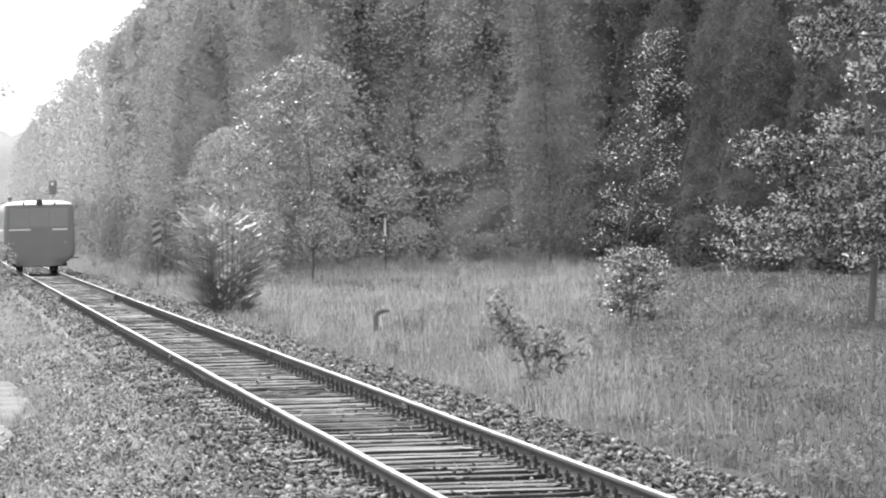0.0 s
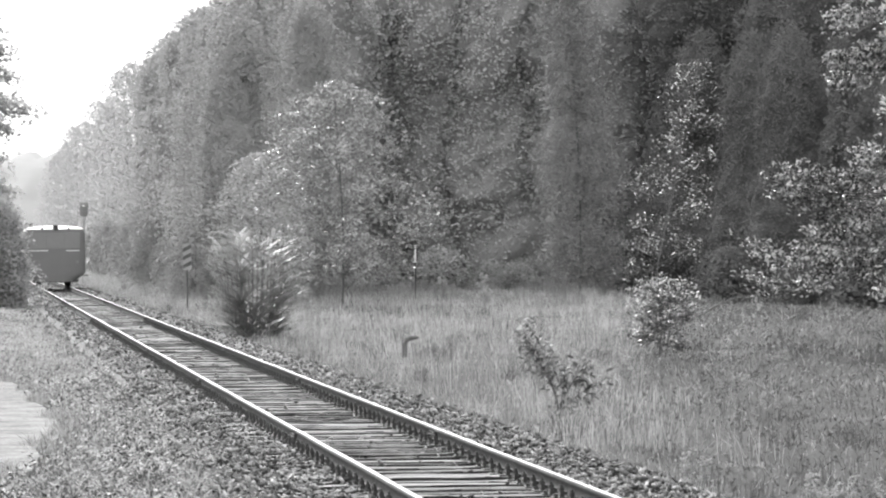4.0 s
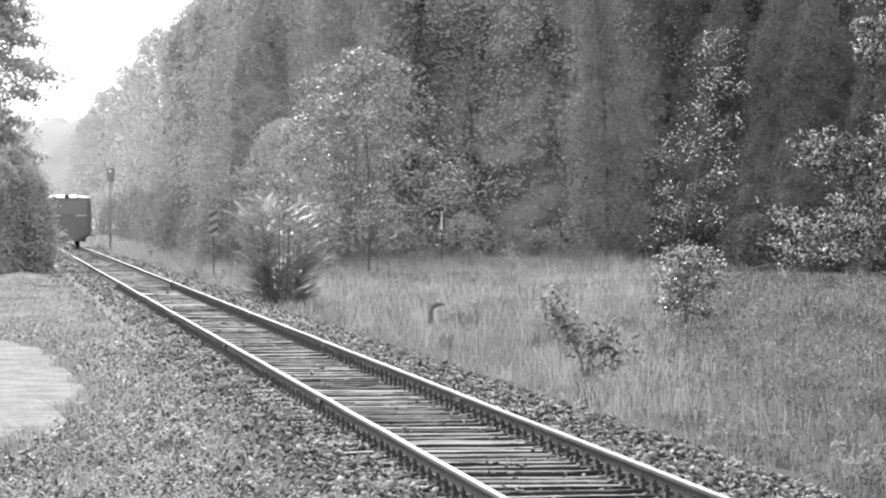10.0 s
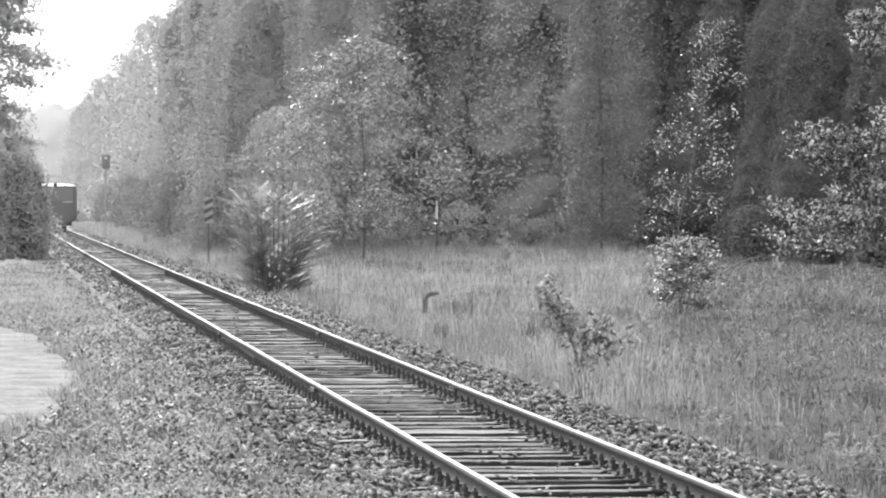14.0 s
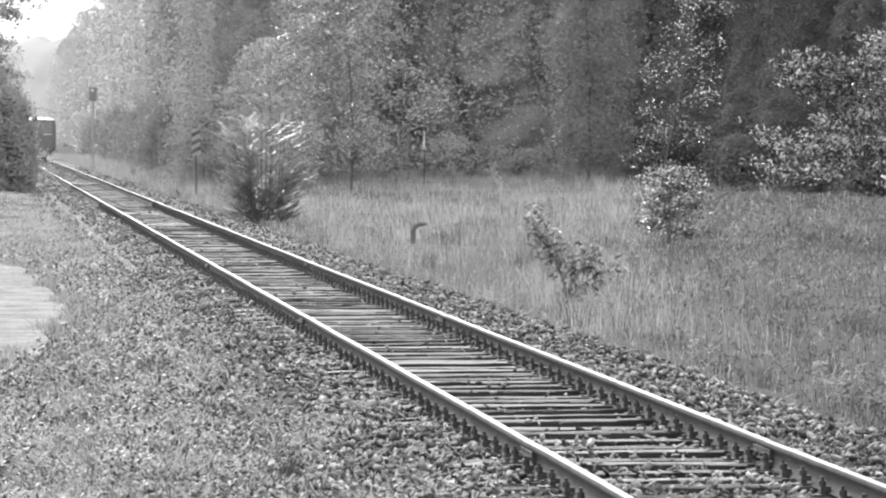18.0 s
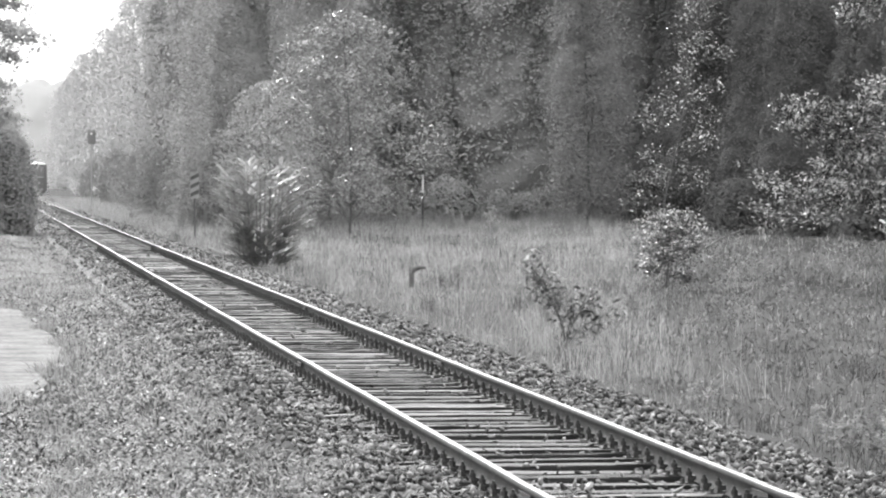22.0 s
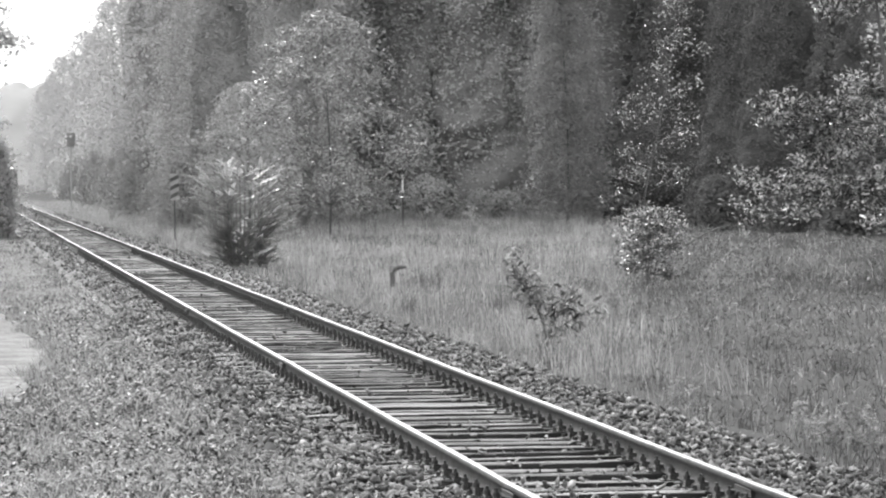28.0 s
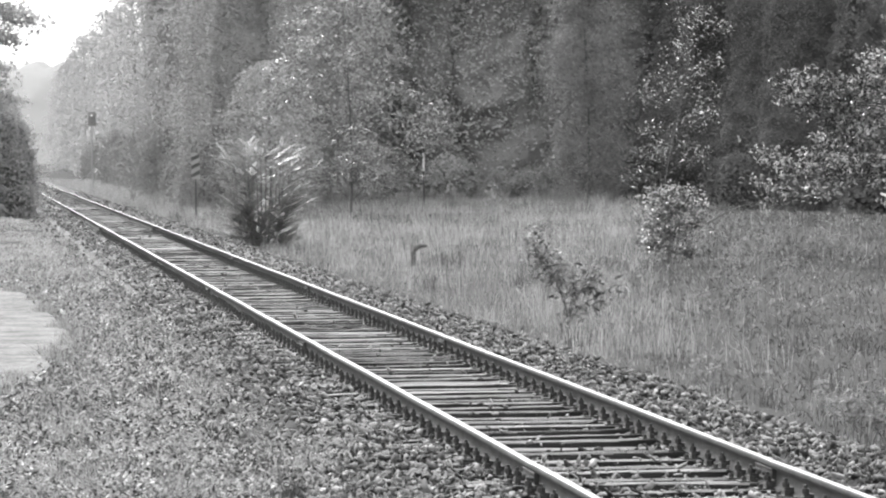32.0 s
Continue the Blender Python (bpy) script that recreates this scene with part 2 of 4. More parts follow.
def leaf_arrays(rng, centres, length, width, droop=0.3, fold=False, outward=None, stray=0.55):
    """Pointed leaves at the given places: corners and faces."""
    n = len(centres)
    way = unit(rng.normal(size=(n, 3)) * (1, 1, 0.6) + (0, 0, -droop))
    up = unit(rng.normal(size=(n, 3)) * stray + ((0, 0, 0.9) if outward is None else outward))
    side = unit(np.cross(way, up))
    nrm = np.cross(side, way)
    ln = (length * rng.uniform(0.6, 1.25, n))[:, None]
    wd = (width * rng.uniform(0.6, 1.25, n))[:, None]
    if not fold:
        v = np.stack([centres - way * ln * 0.5, centres + side * wd * 0.5, centres + way * ln * 0.5, centres - side * wd * 0.5], 1)
        return v.reshape(-1, 3), np.arange(n * 4).reshape(n, 4)
    lift = nrm * wd * 0.22
    a, t = centres - way * ln * 0.5, centres + way * ln * 0.5 - nrm * ln * 0.12
    b1, b2 = centres - way * ln * 0.12 + side * wd * 0.5 + lift, centres + way * ln * 0.2 + side * wd * 0.38 + lift
    c1, c2 = centres - way * ln * 0.12 - side * wd * 0.5 + lift, centres + way * ln * 0.2 - side * wd * 0.38 + lift
    v = np.stack([a, b1, b2, t, c2, c1], 1).reshape(-1, 3)
    base = np.arange(n)[:, None] * 6
    return v, np.concatenate([base + (0, 1, 2, 3), base + (0, 3, 4, 5)])


def tube_arrays(points, radii, sides=6):
    """A tapered tube through the points."""
    p, r = np.asarray(points, float), np.asarray(radii, float)
    d = unit(np.gradient(p, axis=0))
    ref = np.where(np.abs(d[:, 2:3]) > 0.9, (1.0, 0, 0), (0, 0, 1.0))
    u = unit(np.cross(d, ref))
    w = np.cross(d, u)
    ang = np.arange(sides) * 2 * np.pi / sides
    v = p[:, None] + r[:, None, None] * (np.cos(ang)[None, :, None] * u[:, None] + np.sin(ang)[None, :, None] * w[:, None])
    k, j = np.meshgrid(np.arange(len(p) - 1), np.arange(sides), indexing="ij")
    f = np.stack([k * sides + j, k * sides + (j + 1) % sides, (k + 1) * sides + (j + 1) % sides, (k + 1) * sides + j], -1).reshape(-1, 4)
    return v.reshape(-1, 3), f


def joined(pieces):
    vs, fs, k = [], [], 0
    for v, f in pieces:
        vs.append(v)
        fs.append(f + k)
        k += len(v)
    return np.concatenate(vs), np.concatenate(fs)


def blades(rng, x, y, z, height, width, lean=0.35):
    """Grass blades rooted at x, y, z: narrow, bent, pointed."""
    n = len(x)
    root = np.stack([x, y, z], 1)
    a = rng.uniform(0, 2 * np.pi, n)
    side = np.stack([np.cos(a), np.sin(a), np.zeros(n)], 1)
    b = rng.uniform(0, 2 * np.pi, n)
    out = np.stack([np.cos(b), np.sin(b), np.zeros(n)], 1) * (np.abs(rng.normal(0, lean, n)) * height)[:, None]
    up = np.zeros((n, 3))
    up[:, 2] = height
    w = width[:, None] * side
    mid, tip = root + up * 0.55 + out * 0.35, root + up * rng.uniform(0.8, 1.0, n)[:, None] + out
    v = np.stack([root - w * 0.5, root + w * 0.5, mid + w * 0.4, mid - w * 0.4, tip], 1).reshape(-1, 3)
    base = np.arange(n)[:, None] * 5
    return v, np.concatenate([base + (0, 1, 2), base + (0, 2, 3), base + (3, 2, 4)])


def crown_lumps(a, h, height, seed):
    """How far a crown bulges at angle a and share h of its height: boughs of three to five metres, and smaller ones on them."""
    return 0.26 * value_noise(np.cos(a) * 0.8 + seed, h * height / 4.6 + np.sin(a) * 0.8, seed) + 0.09 * value_noise(np.cos(a) * 2 + seed, h * height / 1.5 + np.sin(a) * 2, seed + 1)


def crown_mass(seed, height, low, profile, ragged=0.1, levels=50, sides=30):
    """Added filler closing a crown's dark gaps: a lumpy, ragged column following the profile."""
    h, a = np.meshgrid(np.linspace(low, 0.985, levels), np.arange(sides) * 2 * np.pi / sides, indexing="ij")
    lump = crown_lumps(a, h, height, seed)
    radius = profile(h) * np.clip(0.92 + lump + np.random.default_rng(seed).normal(0, ragged, h.shape), 0.3, 1.3)
    v = np.stack([radius * np.cos(a), radius * np.sin(a), h * height + 0.3 * lump + np.random.default_rng(seed + 5).normal(0, ragged, h.shape) * (h > low)], -1).reshape(-1, 3)
    i, j = np.meshgrid(np.arange(levels - 1), np.arange(sides), indexing="ij")
    f = np.stack([i * sides + j, i * sides + (j + 1) % sides, (i + 1) * sides + (j + 1) % sides, (i + 1) * sides + j], -1).reshape(-1, 4)
    return v, f


def stones(rng, x, y, z, size):
    """Broken stones: knocked-about six-sided lumps."""
    n = len(x)
    cube = np.array([(a, b, c) for a in (-1, 1) for b in (-1, 1) for c in (-1, 1)], float)
    v = cube[None] * rng.uniform(0.5, 1.0, (n, 8, 1)) + rng.normal(0, 0.2, (n, 8, 3))
    v *= rng.uniform((0.7, 0.35, 0.2), (2.1, 1.0, 0.6), (n, 3))[:, None]
    a = rng.uniform(0, 2 * np.pi, n)
    t = rng.normal(0, 1.1, n)
    c, s, ct, st = np.cos(a)[:, None], np.sin(a)[:, None], np.cos(t)[:, None], np.sin(t)[:, None]
    vy, vz = v[..., 1] * ct - v[..., 2] * st, v[..., 1] * st + v[..., 2] * ct
    p = rng.normal(0, 0.5, n)
    cp, sp = np.cos(p)[:, None], np.sin(p)[:, None]
    vx, vz = v[..., 0] * cp - vz * sp, v[..., 0] * sp + vz * cp
    v = np.stack([vx * c - vy * s, vx * s + vy * c, vz], -1) * (size * 0.5)[:, None, None]
    v += np.stack([x, y, z], 1)[:, None]
    quad = np.array([(0, 1, 3, 2), (4, 6, 7, 5), (0, 4, 5, 1), (2, 3, 7, 6), (0, 2, 6, 4), (1, 5, 7, 3)])
    return v.reshape(-1, 3), (np.arange(n)[:, None, None] * 8 + quad).reshape(-1, 4)


def value_noise(x, y, seed=0):
    """Smooth noise of about unit wavelength, between -1 and 1."""
    out, rng = np.zeros(np.shape(x)), np.random.default_rng(seed)
    for k in range(7):
        a, f, p = rng.uniform(0, 6.28), rng.uniform(0.6, 1.7), rng.uniform(0, 6.28)
        out = out + np.sin((x * np.cos(a) + y * np.sin(a)) * f * 4.0 + p)
    return out / 4.0


# ---- ground ----
LEFT_RAIL, RIGHT_RAIL, CENTRE = 3.475, 4.985, 4.23


def ground_z(x, y):
    x, y = np.asarray(x, float), np.asarray(y, float)
    bed = np.interp(x, [0.4, 2.0, 2.7, 5.8, 6.5, 7.4, 8.8, 40.0], [-0.34, -0.30, -0.23, -0.23, -0.30, -0.44, -0.46, -0.30])
    rough = 0.03 * value_noise(x / 1.7, y / 2.3, 3) * np.clip(np.abs(x - CENTRE) - 1.6, 0, 1)
    swell = 0.10 * value_noise(x / 14, y / 20, 4) * np.clip((np.abs(x - CENTRE) - 5) / 6, 0, 1)
    paved = np.clip(1.7 - x, 0, 1) * np.clip((y - 34) / 3, 0, 1) * np.clip((84 - y) / 3, 0, 1)
    paved = np.maximum(paved, np.clip(-0.1 - x, 0, 0.3) / 0.3 * np.clip((y - 85) / 3, 0, 1) * np.clip((127 - y) / 3, 0, 1))
    mound = 0.24 * np.exp(-((x - 0.75) / 0.75) ** 2 - ((y - 139) / 12) ** 2)
    return bed + rough * (1 - paved) + swell * (1 - paved) - 0.02 * paved + mound


def graded(stops):
    return np.unique(np.concatenate([np.linspace(a, b, n, endpoint=False) for a, b, n in stops] + [np.array([stops[-1][1]])]))


gx = graded([(-1500, -60, 14), (-60, -6, 18), (-6, 0, 12), (0, 9, 45), (9, 40, 50), (40, 90, 16), (90, 1500, 14)])
gy = graded([(-700, -10, 12), (-10, 16, 12), (16, 80, 90), (80, 240, 80), (240, 640, 40), (640, 4000, 20)])
gxx, gyy = np.meshgrid(gx, gy)
gv = np.stack([gxx, gyy, ground_z(gxx, gyy)], -1).reshape(-1, 3)
ki, kj = np.meshgrid(np.arange(len(gy) - 1), np.arange(len(gx) - 1), indexing="ij")
row = len(gx)
gf = np.stack([ki * row + kj, ki * row + kj + 1, (ki + 1) * row + kj + 1, (ki + 1) * row + kj], -1).reshape(-1, 4)
tagged(new("ground", mesh_of("ground", gv, gf, EARTH, True)), "rough earth ground under grass and weeds beside the railway", "ground", kind="structure")

# far wooded hill
hr = np.random.default_rng(5)
hx, hk = np.meshgrid(np.linspace(-420, 420, 240), np.linspace(0, 1, 14))
ridge = 38 + 1.5 * value_noise(hx / 130, hx * 0, 6) + 1.2 * value_noise(hx / 14, hx * 0, 7) + 0.6 * value_noise(hx / 5, hx * 0, 8)
hv = np.stack([hx, 1500 + 160 * hk + 4 * value_noise(hx / 8, hk * 9, 9), -2 + (ridge + 2) * np.sin(hk * np.pi / 2) + 1.2 * value_noise(hx / 6, hk * 12, 10) * (hk > 0.05)], -1).reshape(-1, 3)
hi, hj = np.meshgrid(np.arange(13), np.arange(239), indexing="ij")
hf = np.stack([hi * 240 + hj, hi * 240 + hj + 1, (hi + 1) * 240 + hj + 1, (hi + 1) * 240 + hj], -1).reshape(-1, 4)
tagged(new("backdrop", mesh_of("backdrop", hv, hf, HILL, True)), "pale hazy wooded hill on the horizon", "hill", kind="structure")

# paved forecourt end beside the track
pc = np.array([(-6.24, 38.8), (-1.65, 39.7), (0.04, 40.2), (0.57, 42.1), (0.73, 45.8), (0.76, 48.2), (1.10, 50.1), (1.15, 54.2), (0.99, 59.6), (0.92, 65.4), (0.70, 70.1), (0.18, 74.2), (-0.90, 77.5), (-2.87, 80.4), (-6.58, 83.5)])


# a second stretch of it beyond a grass island
PAVED = (pc, np.array([(-9.0, 88.0), (-0.75, 91.0), (-0.42, 97.0), (-0.4, 108.0), (-0.55, 118.0), (-1.2, 123.0), (-9.0, 125.0)]))


def on_paving(x, y):
    """True inside the paved outlines."""
    x, y = np.asarray(x, float), np.asarray(y, float)
    inside = np.zeros(x.shape, bool)
    for corners in PAVED:
        for (ax, ay), (bx_, by_) in zip(corners, np.roll(corners, -1, 0)):
            inside ^= ((ay > y) != (by_ > y)) & (x < (bx_ - ax) * (y - ay) / (by_ - ay + 1e-9) + ax)
    return inside


prng = np.random.default_rng(11)
pavement = tagged(new("pavement"), "pale sunlit concrete paving with ragged grassy edge", "pavement", kind="structure")
for corners in PAVED:
    outline = []
    for a, b in zip(corners, np.roll(corners, -1, 0)):
        for k in range(8):
            q = a + (b - a) * k / 8
            outline.append((q[0] + 0.06 * value_noise(q[0] / 0.8, q[1] / 2.0, 12), q[1] + 0.6 * value_noise(q[0] / 1.5, q[1] / 4.0, 13)))
    pb = bmesh.new()
    top = pb.faces.new([pb.verts.new((x, y, -0.262 + prng.normal(0, 0.0005))) for x, y in outline])
    skirt = bmesh.ops.extrude_face_region(pb, geom=[top])
    bmesh.ops.translate(pb, vec=(0, 0, -0.2), verts=[g for g in skirt["geom"] if isinstance(g, bmesh.types.BMVert)])
    bmesh.ops.recalc_face_normals(pb, faces=pb.faces)
    slab = new("slab", bm_mesh("slab", pb, PAVING))
    slab.parent = pavement

# ---- railway track ----
track = thing("railway_track", pose(0, 0, 0), "single standard-gauge railway track on wooden sleepers in gravel ballast", "railway track")
RAIL_STEP, JOINT0 = 18.9, 26.55


def rail_profile():
    return [(-0.062, -0.155), (0.062, -0.155), (0.062, -0.145), (0.014, -0.128), (0.009, -0.05), (0.034, -0.034), (0.036, -0.010), (0.024, 0.0), (-0.024, 0.0), (-0.036, -0.010), (-0.034, -0.034), (-0.009, -0.05), (-0.014, -0.128), (-0.062, -0.145)]


def rail_piece(y0, y1, seed):
    prof = np.array(rail_profile())
    ys = np.linspace(y0, y1, 21)
    dx = 0.004 * value_noise(ys / 5.5, ys * 0 + seed, 21)
    dz = 0.002 * value_noise(ys / 5.1, ys * 0 + seed, 22) - 0.004 * np.exp(-np.minimum(ys - y0, y1 - ys) / 0.6)
    v = np.stack([prof[None, :, 0] + dx[:, None], np.repeat(ys[:, None], 14, 1), prof[None, :, 1] + dz[:, None]], -1).reshape(-1, 3)
    i, j = np.meshgrid(np.arange(20), np.arange(14), indexing="ij")
    f = np.stack([i * 14 + j, i * 14 + (j + 1) % 14, (i + 1) * 14 + (j + 1) % 14, (i + 1) * 14 + j], -1).reshape(-1, 4)
    me = mesh_of("rail", v, f, RUST)
    me.materials.append(POLISHED)
    # the running surface is worn bright
    me.polygons.foreach_set("material_index", (j.ravel() == 7).astype(np.int32))
    return me


def joint_bar():
    bm = bmesh.new()
    for s in (-1, 1):
        add_box(bm, s * 0.012, -0.3, -0.118, s * 0.036, 0.3, -0.045, bevel=0.006)
        for k in (-0.22, -0.08, 0.08, 0.22):
            add_rod(bm, (s * 0.03, k, -0.085), (s * 0.066, k, -0.085), 0.016, sides=6)
    return bm


BAR = bm_mesh("fishplate", joint_bar(), IRON)
for side, rx in (("left", LEFT_RAIL), ("right", RIGHT_RAIL)):
    for k in range(-2, 28):
        y0 = JOINT0 + k * RAIL_STEP
        part("rail", rail_piece(y0 + 0.006, y0 + RAIL_STEP - 0.006, k + (40 if side == "left" else 0)), track, "rusty steel rail with a bright worn head", pose(rx, 0, 0))
        if y0 < 200:
            part("fishplate", BAR, track, "bolted dark iron joint bar", pose(rx, y0, 0))


def sleeper_mesh(seed):
    r = np.random.default_rng(seed)
    nx, sec = 13, np.array([(-0.115, -0.16), (0.115, -0.16), (0.118, -0.007), (0.112, 0.0), (0.05, 0.004), (0.012, -0.002), (-0.03, 0.003), (-0.112, 0.0), (-0.118, -0.007)])
    xs = np.linspace(-1.28, 1.28, nx)
    v = np.stack([np.repeat(xs[:, None], 9, 1), sec[None, :, 0] + r.normal(0, 0.004, (nx, 9)), sec[None, :, 1] + r.normal(0, 0.003, (nx, 9)) - (np.abs(xs)[:, None] > 1.25) * 0.012], -1).reshape(-1, 3)
    i, j = np.meshgrid(np.arange(nx - 1), np.arange(9), indexing="ij")
    f = np.stack([i * 9 + j, (i + 1) * 9 + j, (i + 1) * 9 + (j + 1) % 9, i * 9 + (j + 1) % 9], -1).reshape(-1, 4)
    me = mesh_of("sleeper", v, f, TIMBER)
    bm = bmesh.new()
    bm.from_mesh(me)
    bmesh.ops.holes_fill(bm, edges=[e for e in bm.edges if e.is_boundary])
    bmesh.ops.recalc_face_normals(bm, faces=bm.faces)
    bm.to_mesh(me)
    bm.free()
    # paler on top; the flanks' shade is put into a darker timber colour
    me.materials.append(FLANK_SHADE_TIMBER)
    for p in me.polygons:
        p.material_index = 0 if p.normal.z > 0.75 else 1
    return me


def fastening_mesh():
    """A ribbed plate with two bolts and clips, under one rail."""
    bm = bmesh.new()
    add_box(bm, -0.17, -0.08, -0.012, 0.17, 0.08, 0.004)
    for s in (-1, 1):
        add_box(bm, s * 0.07, -0.055, 0.0, s * 0.105, 0.055, 0.035)
        add_box(bm, s * 0.04, -0.03, 0.018, s * 0.1, 0.03, 0.05)
        add_rod(bm, (s * 0.088, 0, 0.0), (s * 0.088, 0, 0.105), 0.013, sides=6)
        add_rod(bm, (s * 0.088, 0, 0.05), (s * 0.088, 0, 0.082), 0.026, sides=6)
        add_rod(bm, (s * 0.14, 0.04, 0.0), (s * 0.14, 0.04, 0.03), 0.018, sides=6)
    return bm


SLEEPERS = [sleeper_mesh(s) for s in range(6)]
FASTENING = bm_mesh("fastening", fastening_mesh(), IRON)
srng = np.random.default_rng(31)
sleeper_y = []
y = 12.2
while y < 186:
    sleeper_y.append(y)
    near_joint = abs((y + 0.3 - JOINT0) % RAIL_STEP - 0.3) < 0.5
    y += (0.46 if near_joint else 0.605) + srng.normal(0, 0.018)
for k, y in enumerate(sleeper_y):
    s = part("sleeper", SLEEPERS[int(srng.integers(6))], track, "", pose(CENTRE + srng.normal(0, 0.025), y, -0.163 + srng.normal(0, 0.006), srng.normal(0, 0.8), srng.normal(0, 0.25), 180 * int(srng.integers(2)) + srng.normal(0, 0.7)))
    if y < 120:
        flip = -1 if abs(math.degrees(s.rotation_euler.z)) > 90 else 1
        for rx in (LEFT_RAIL, RIGHT_RAIL):
            part("fastening", FASTENING, s, "dark iron plate and bolts", Matrix.Translation((flip * (rx - s.matrix_basis.translation.x), 0, 0.008)))

# ballast
brng = np.random.default_rng(41)


def scatter(rng, n, x0, x1, y0, y1, power=1.7):
    """Places spread over a strip, thinning out away from the near end."""
    u = rng.uniform(0, 1, n)
    a, b = y0 ** (1 - power), y1 ** (1 - power)
    return rng.uniform(x0, x1, n), (a + (b - a) * u) ** (1 / (1 - power))


bx, by = scatter(brng, 60000, 1.2, 7.2, 17.0, 260)
edge_l, edge_r = 1.93 + 0.35 * value_noise(by / 3.0, by * 0, 42), 6.5 + 0.18 * value_noise(by / 2.0, by * 0, 43)
keep = brng.uniform(0, 1, len(bx)) < np.clip((bx - edge_l) / 0.7 + 0.5, 0.0, 1) * np.clip((edge_r - bx) / 0.12 + 0.5, 0, 1)
inside = (bx > LEFT_RAIL - 0.02) & (bx < RIGHT_RAIL + 0.02)
keep &= ~inside | (brng.uniform(0, 1, len(bx)) < 0.95)
bx, by = bx[keep], by[keep]
inside = (bx > LEFT_RAIL - 0.1) & (bx < RIGHT_RAIL + 0.1)
size = brng.uniform(0.028, 0.064, len(bx)) * (0.85 + by / 240)
bz = ground_z(bx, by) + size * 0.2 + brng.uniform(-0.01, 0.02, len(bx)) + 0.03 * value_noise(bx / 0.8, by / 0.9, 44)
near = np.clip((34 - by) / 8, 0, 1)
bz = np.where(inside, -0.25 + 0.06 * near + brng.uniform(-0.03, 0.022, len(bx)) + 0.032 * value_noise(bx / 0.8, by / 3.0, 45), bz)
bz = np.where(((bx > 5.08) & (bx < 6.28)) | ((bx > 2.48) & (bx < 3.38)), -0.165 + brng.uniform(-0.03, 0.025, len(bx)) + 0.02 * value_noise(bx / 0.6, by / 0.8, 46), bz)
bz = np.where(inside & (brng.uniform(0, 1, len(bx)) < 0.02 + 0.1 * near), -0.15, bz)
clear = (np.abs(bx - LEFT_RAIL) > 0.13) & (np.abs(bx - RIGHT_RAIL) > 0.13)
v, f = stones(brng, bx[clear], by[clear], bz[clear], size[clear])
tagged(new("ballast", mesh_of("ballast", v, f, STONE)), "loose grey broken-stone ballast along the track", "ballast", kind="stuff")

# lighter gravel added on both shoulders of the far track, standing in for haze
fy = np.linspace(44.0, 420.0, 240)
pieces = []
for x0, x1 in ((2.35, 3.36), (5.1, 6.35)):
    gx, gy = np.meshgrid(np.linspace(x0, x1, 8), fy, indexing="ij")
    gz = np.where((gx > x0 + 0.02) & (gx < x1 - 0.02), -0.185, -0.28) - 0.06 * np.clip((80 - gy) / 30, 0, 1) + 0.025 * value_noise(gx / 0.3, gy / 0.7, 48) + 0.03 * value_noise(gx / 0.9, gy / 4.0, 49)
    i, j = np.meshgrid(np.arange(7), np.arange(len(fy) - 1), indexing="ij")
    k = i * len(fy) + j
    pieces.append((np.stack([gx, gy, gz], -1).reshape(-1, 3), np.stack([k, k + len(fy), k + len(fy) + 1, k + 1], -1).reshape(-1, 4)))
tagged(new("gravel", mesh_of("gravel", *joined(pieces), HAZE_GRAVEL, True)), "fine gravel lightening the far ballast shoulders, standing in for haze", "gravel", kind="stuff")

# ---- grass and weeds ----
qrng = np.random.default_rng(51)


def lawn(name, label, n, x0, x1, y0, y1, hmin, hmax, wid, material, mask, lean=0.35, seed=1, power=1.6):
    rng = np.random.default_rng(seed)
    x, y = scatter(rng, n, x0, x1, y0, y1, power)
    k = rng.uniform(0, 1, n) < mask(x, y)
    x, y = x[k], y[k]
    tall = 0.5 + 0.5 * np.clip(value_noise(x / 3.2, y / 8, seed + 1) * 0.8 + 0.5, 0, 1)
    h = rng.uniform(hmin, hmax, len(x)) * tall
    v, f = blades(rng, x, y, ground_z(x, y) - 0.02, h, wid * (0.6 + y / 70) * rng.uniform(0.6, 1.4, len(x)), lean)
    return tagged(new(name, mesh_of(name, v, f, material)), label, "grass", kind="stuff")


def wedge(x, y):
    """The open field widens away from the camera."""
    return (x > 6.75 + 0.3 * value_noise(y / 5, y * 0, 52)) & (x < 8.0 + 0.22 * y)


def shade_side(x, y):
    """Side towards the wood: shade painted as darker grass, edge along a view line."""
    return np.clip((x - 0.158 * y + 0.8 * value_noise(x / 4, y / 9, 58)) / 1.5 + 0.3, 0, 1)


def tussocks(x, y):
    """Grass grows in clumps with thinner places between."""
    return wedge(x, y) * np.clip(0.55 + 0.6 * value_noise(x / 0.7, y / 2.4, 54) + 0.35 * value_noise(x / 2.6, y / 9.0, 55), 0.3, 1)


lawn("meadow_grass", "pale dry tussocky grass in the open strip beside the track", 200000, 6.6, 46, 24, 222, 0.14, 0.48, 0.0068, GRASS, lambda x, y: tussocks(x, y) * (1 - shade_side(x, y)), 0.7, 61, 1.25)
lawn("green_shade_grass", "short grass towards the wood, shade put into its darker colour", 150000, 6.6, 46, 24, 222, 0.12, 0.42, 0.0055, GREEN_SHADE_GRASS, lambda x, y: tussocks(x, y) * shade_side(x, y), 0.75, 65, 1.25)
gr = np.random.default_rng(68)
wx, wy = scatter(gr, 170000, 6.8, 46, 24, 215, 1.25)
ok = gr.uniform(0, 1, len(wx)) < tussocks(wx, wy) * np.clip(shade_side(wx, wy), 0.12, 1)
wx, wy = wx[ok], wy[ok]
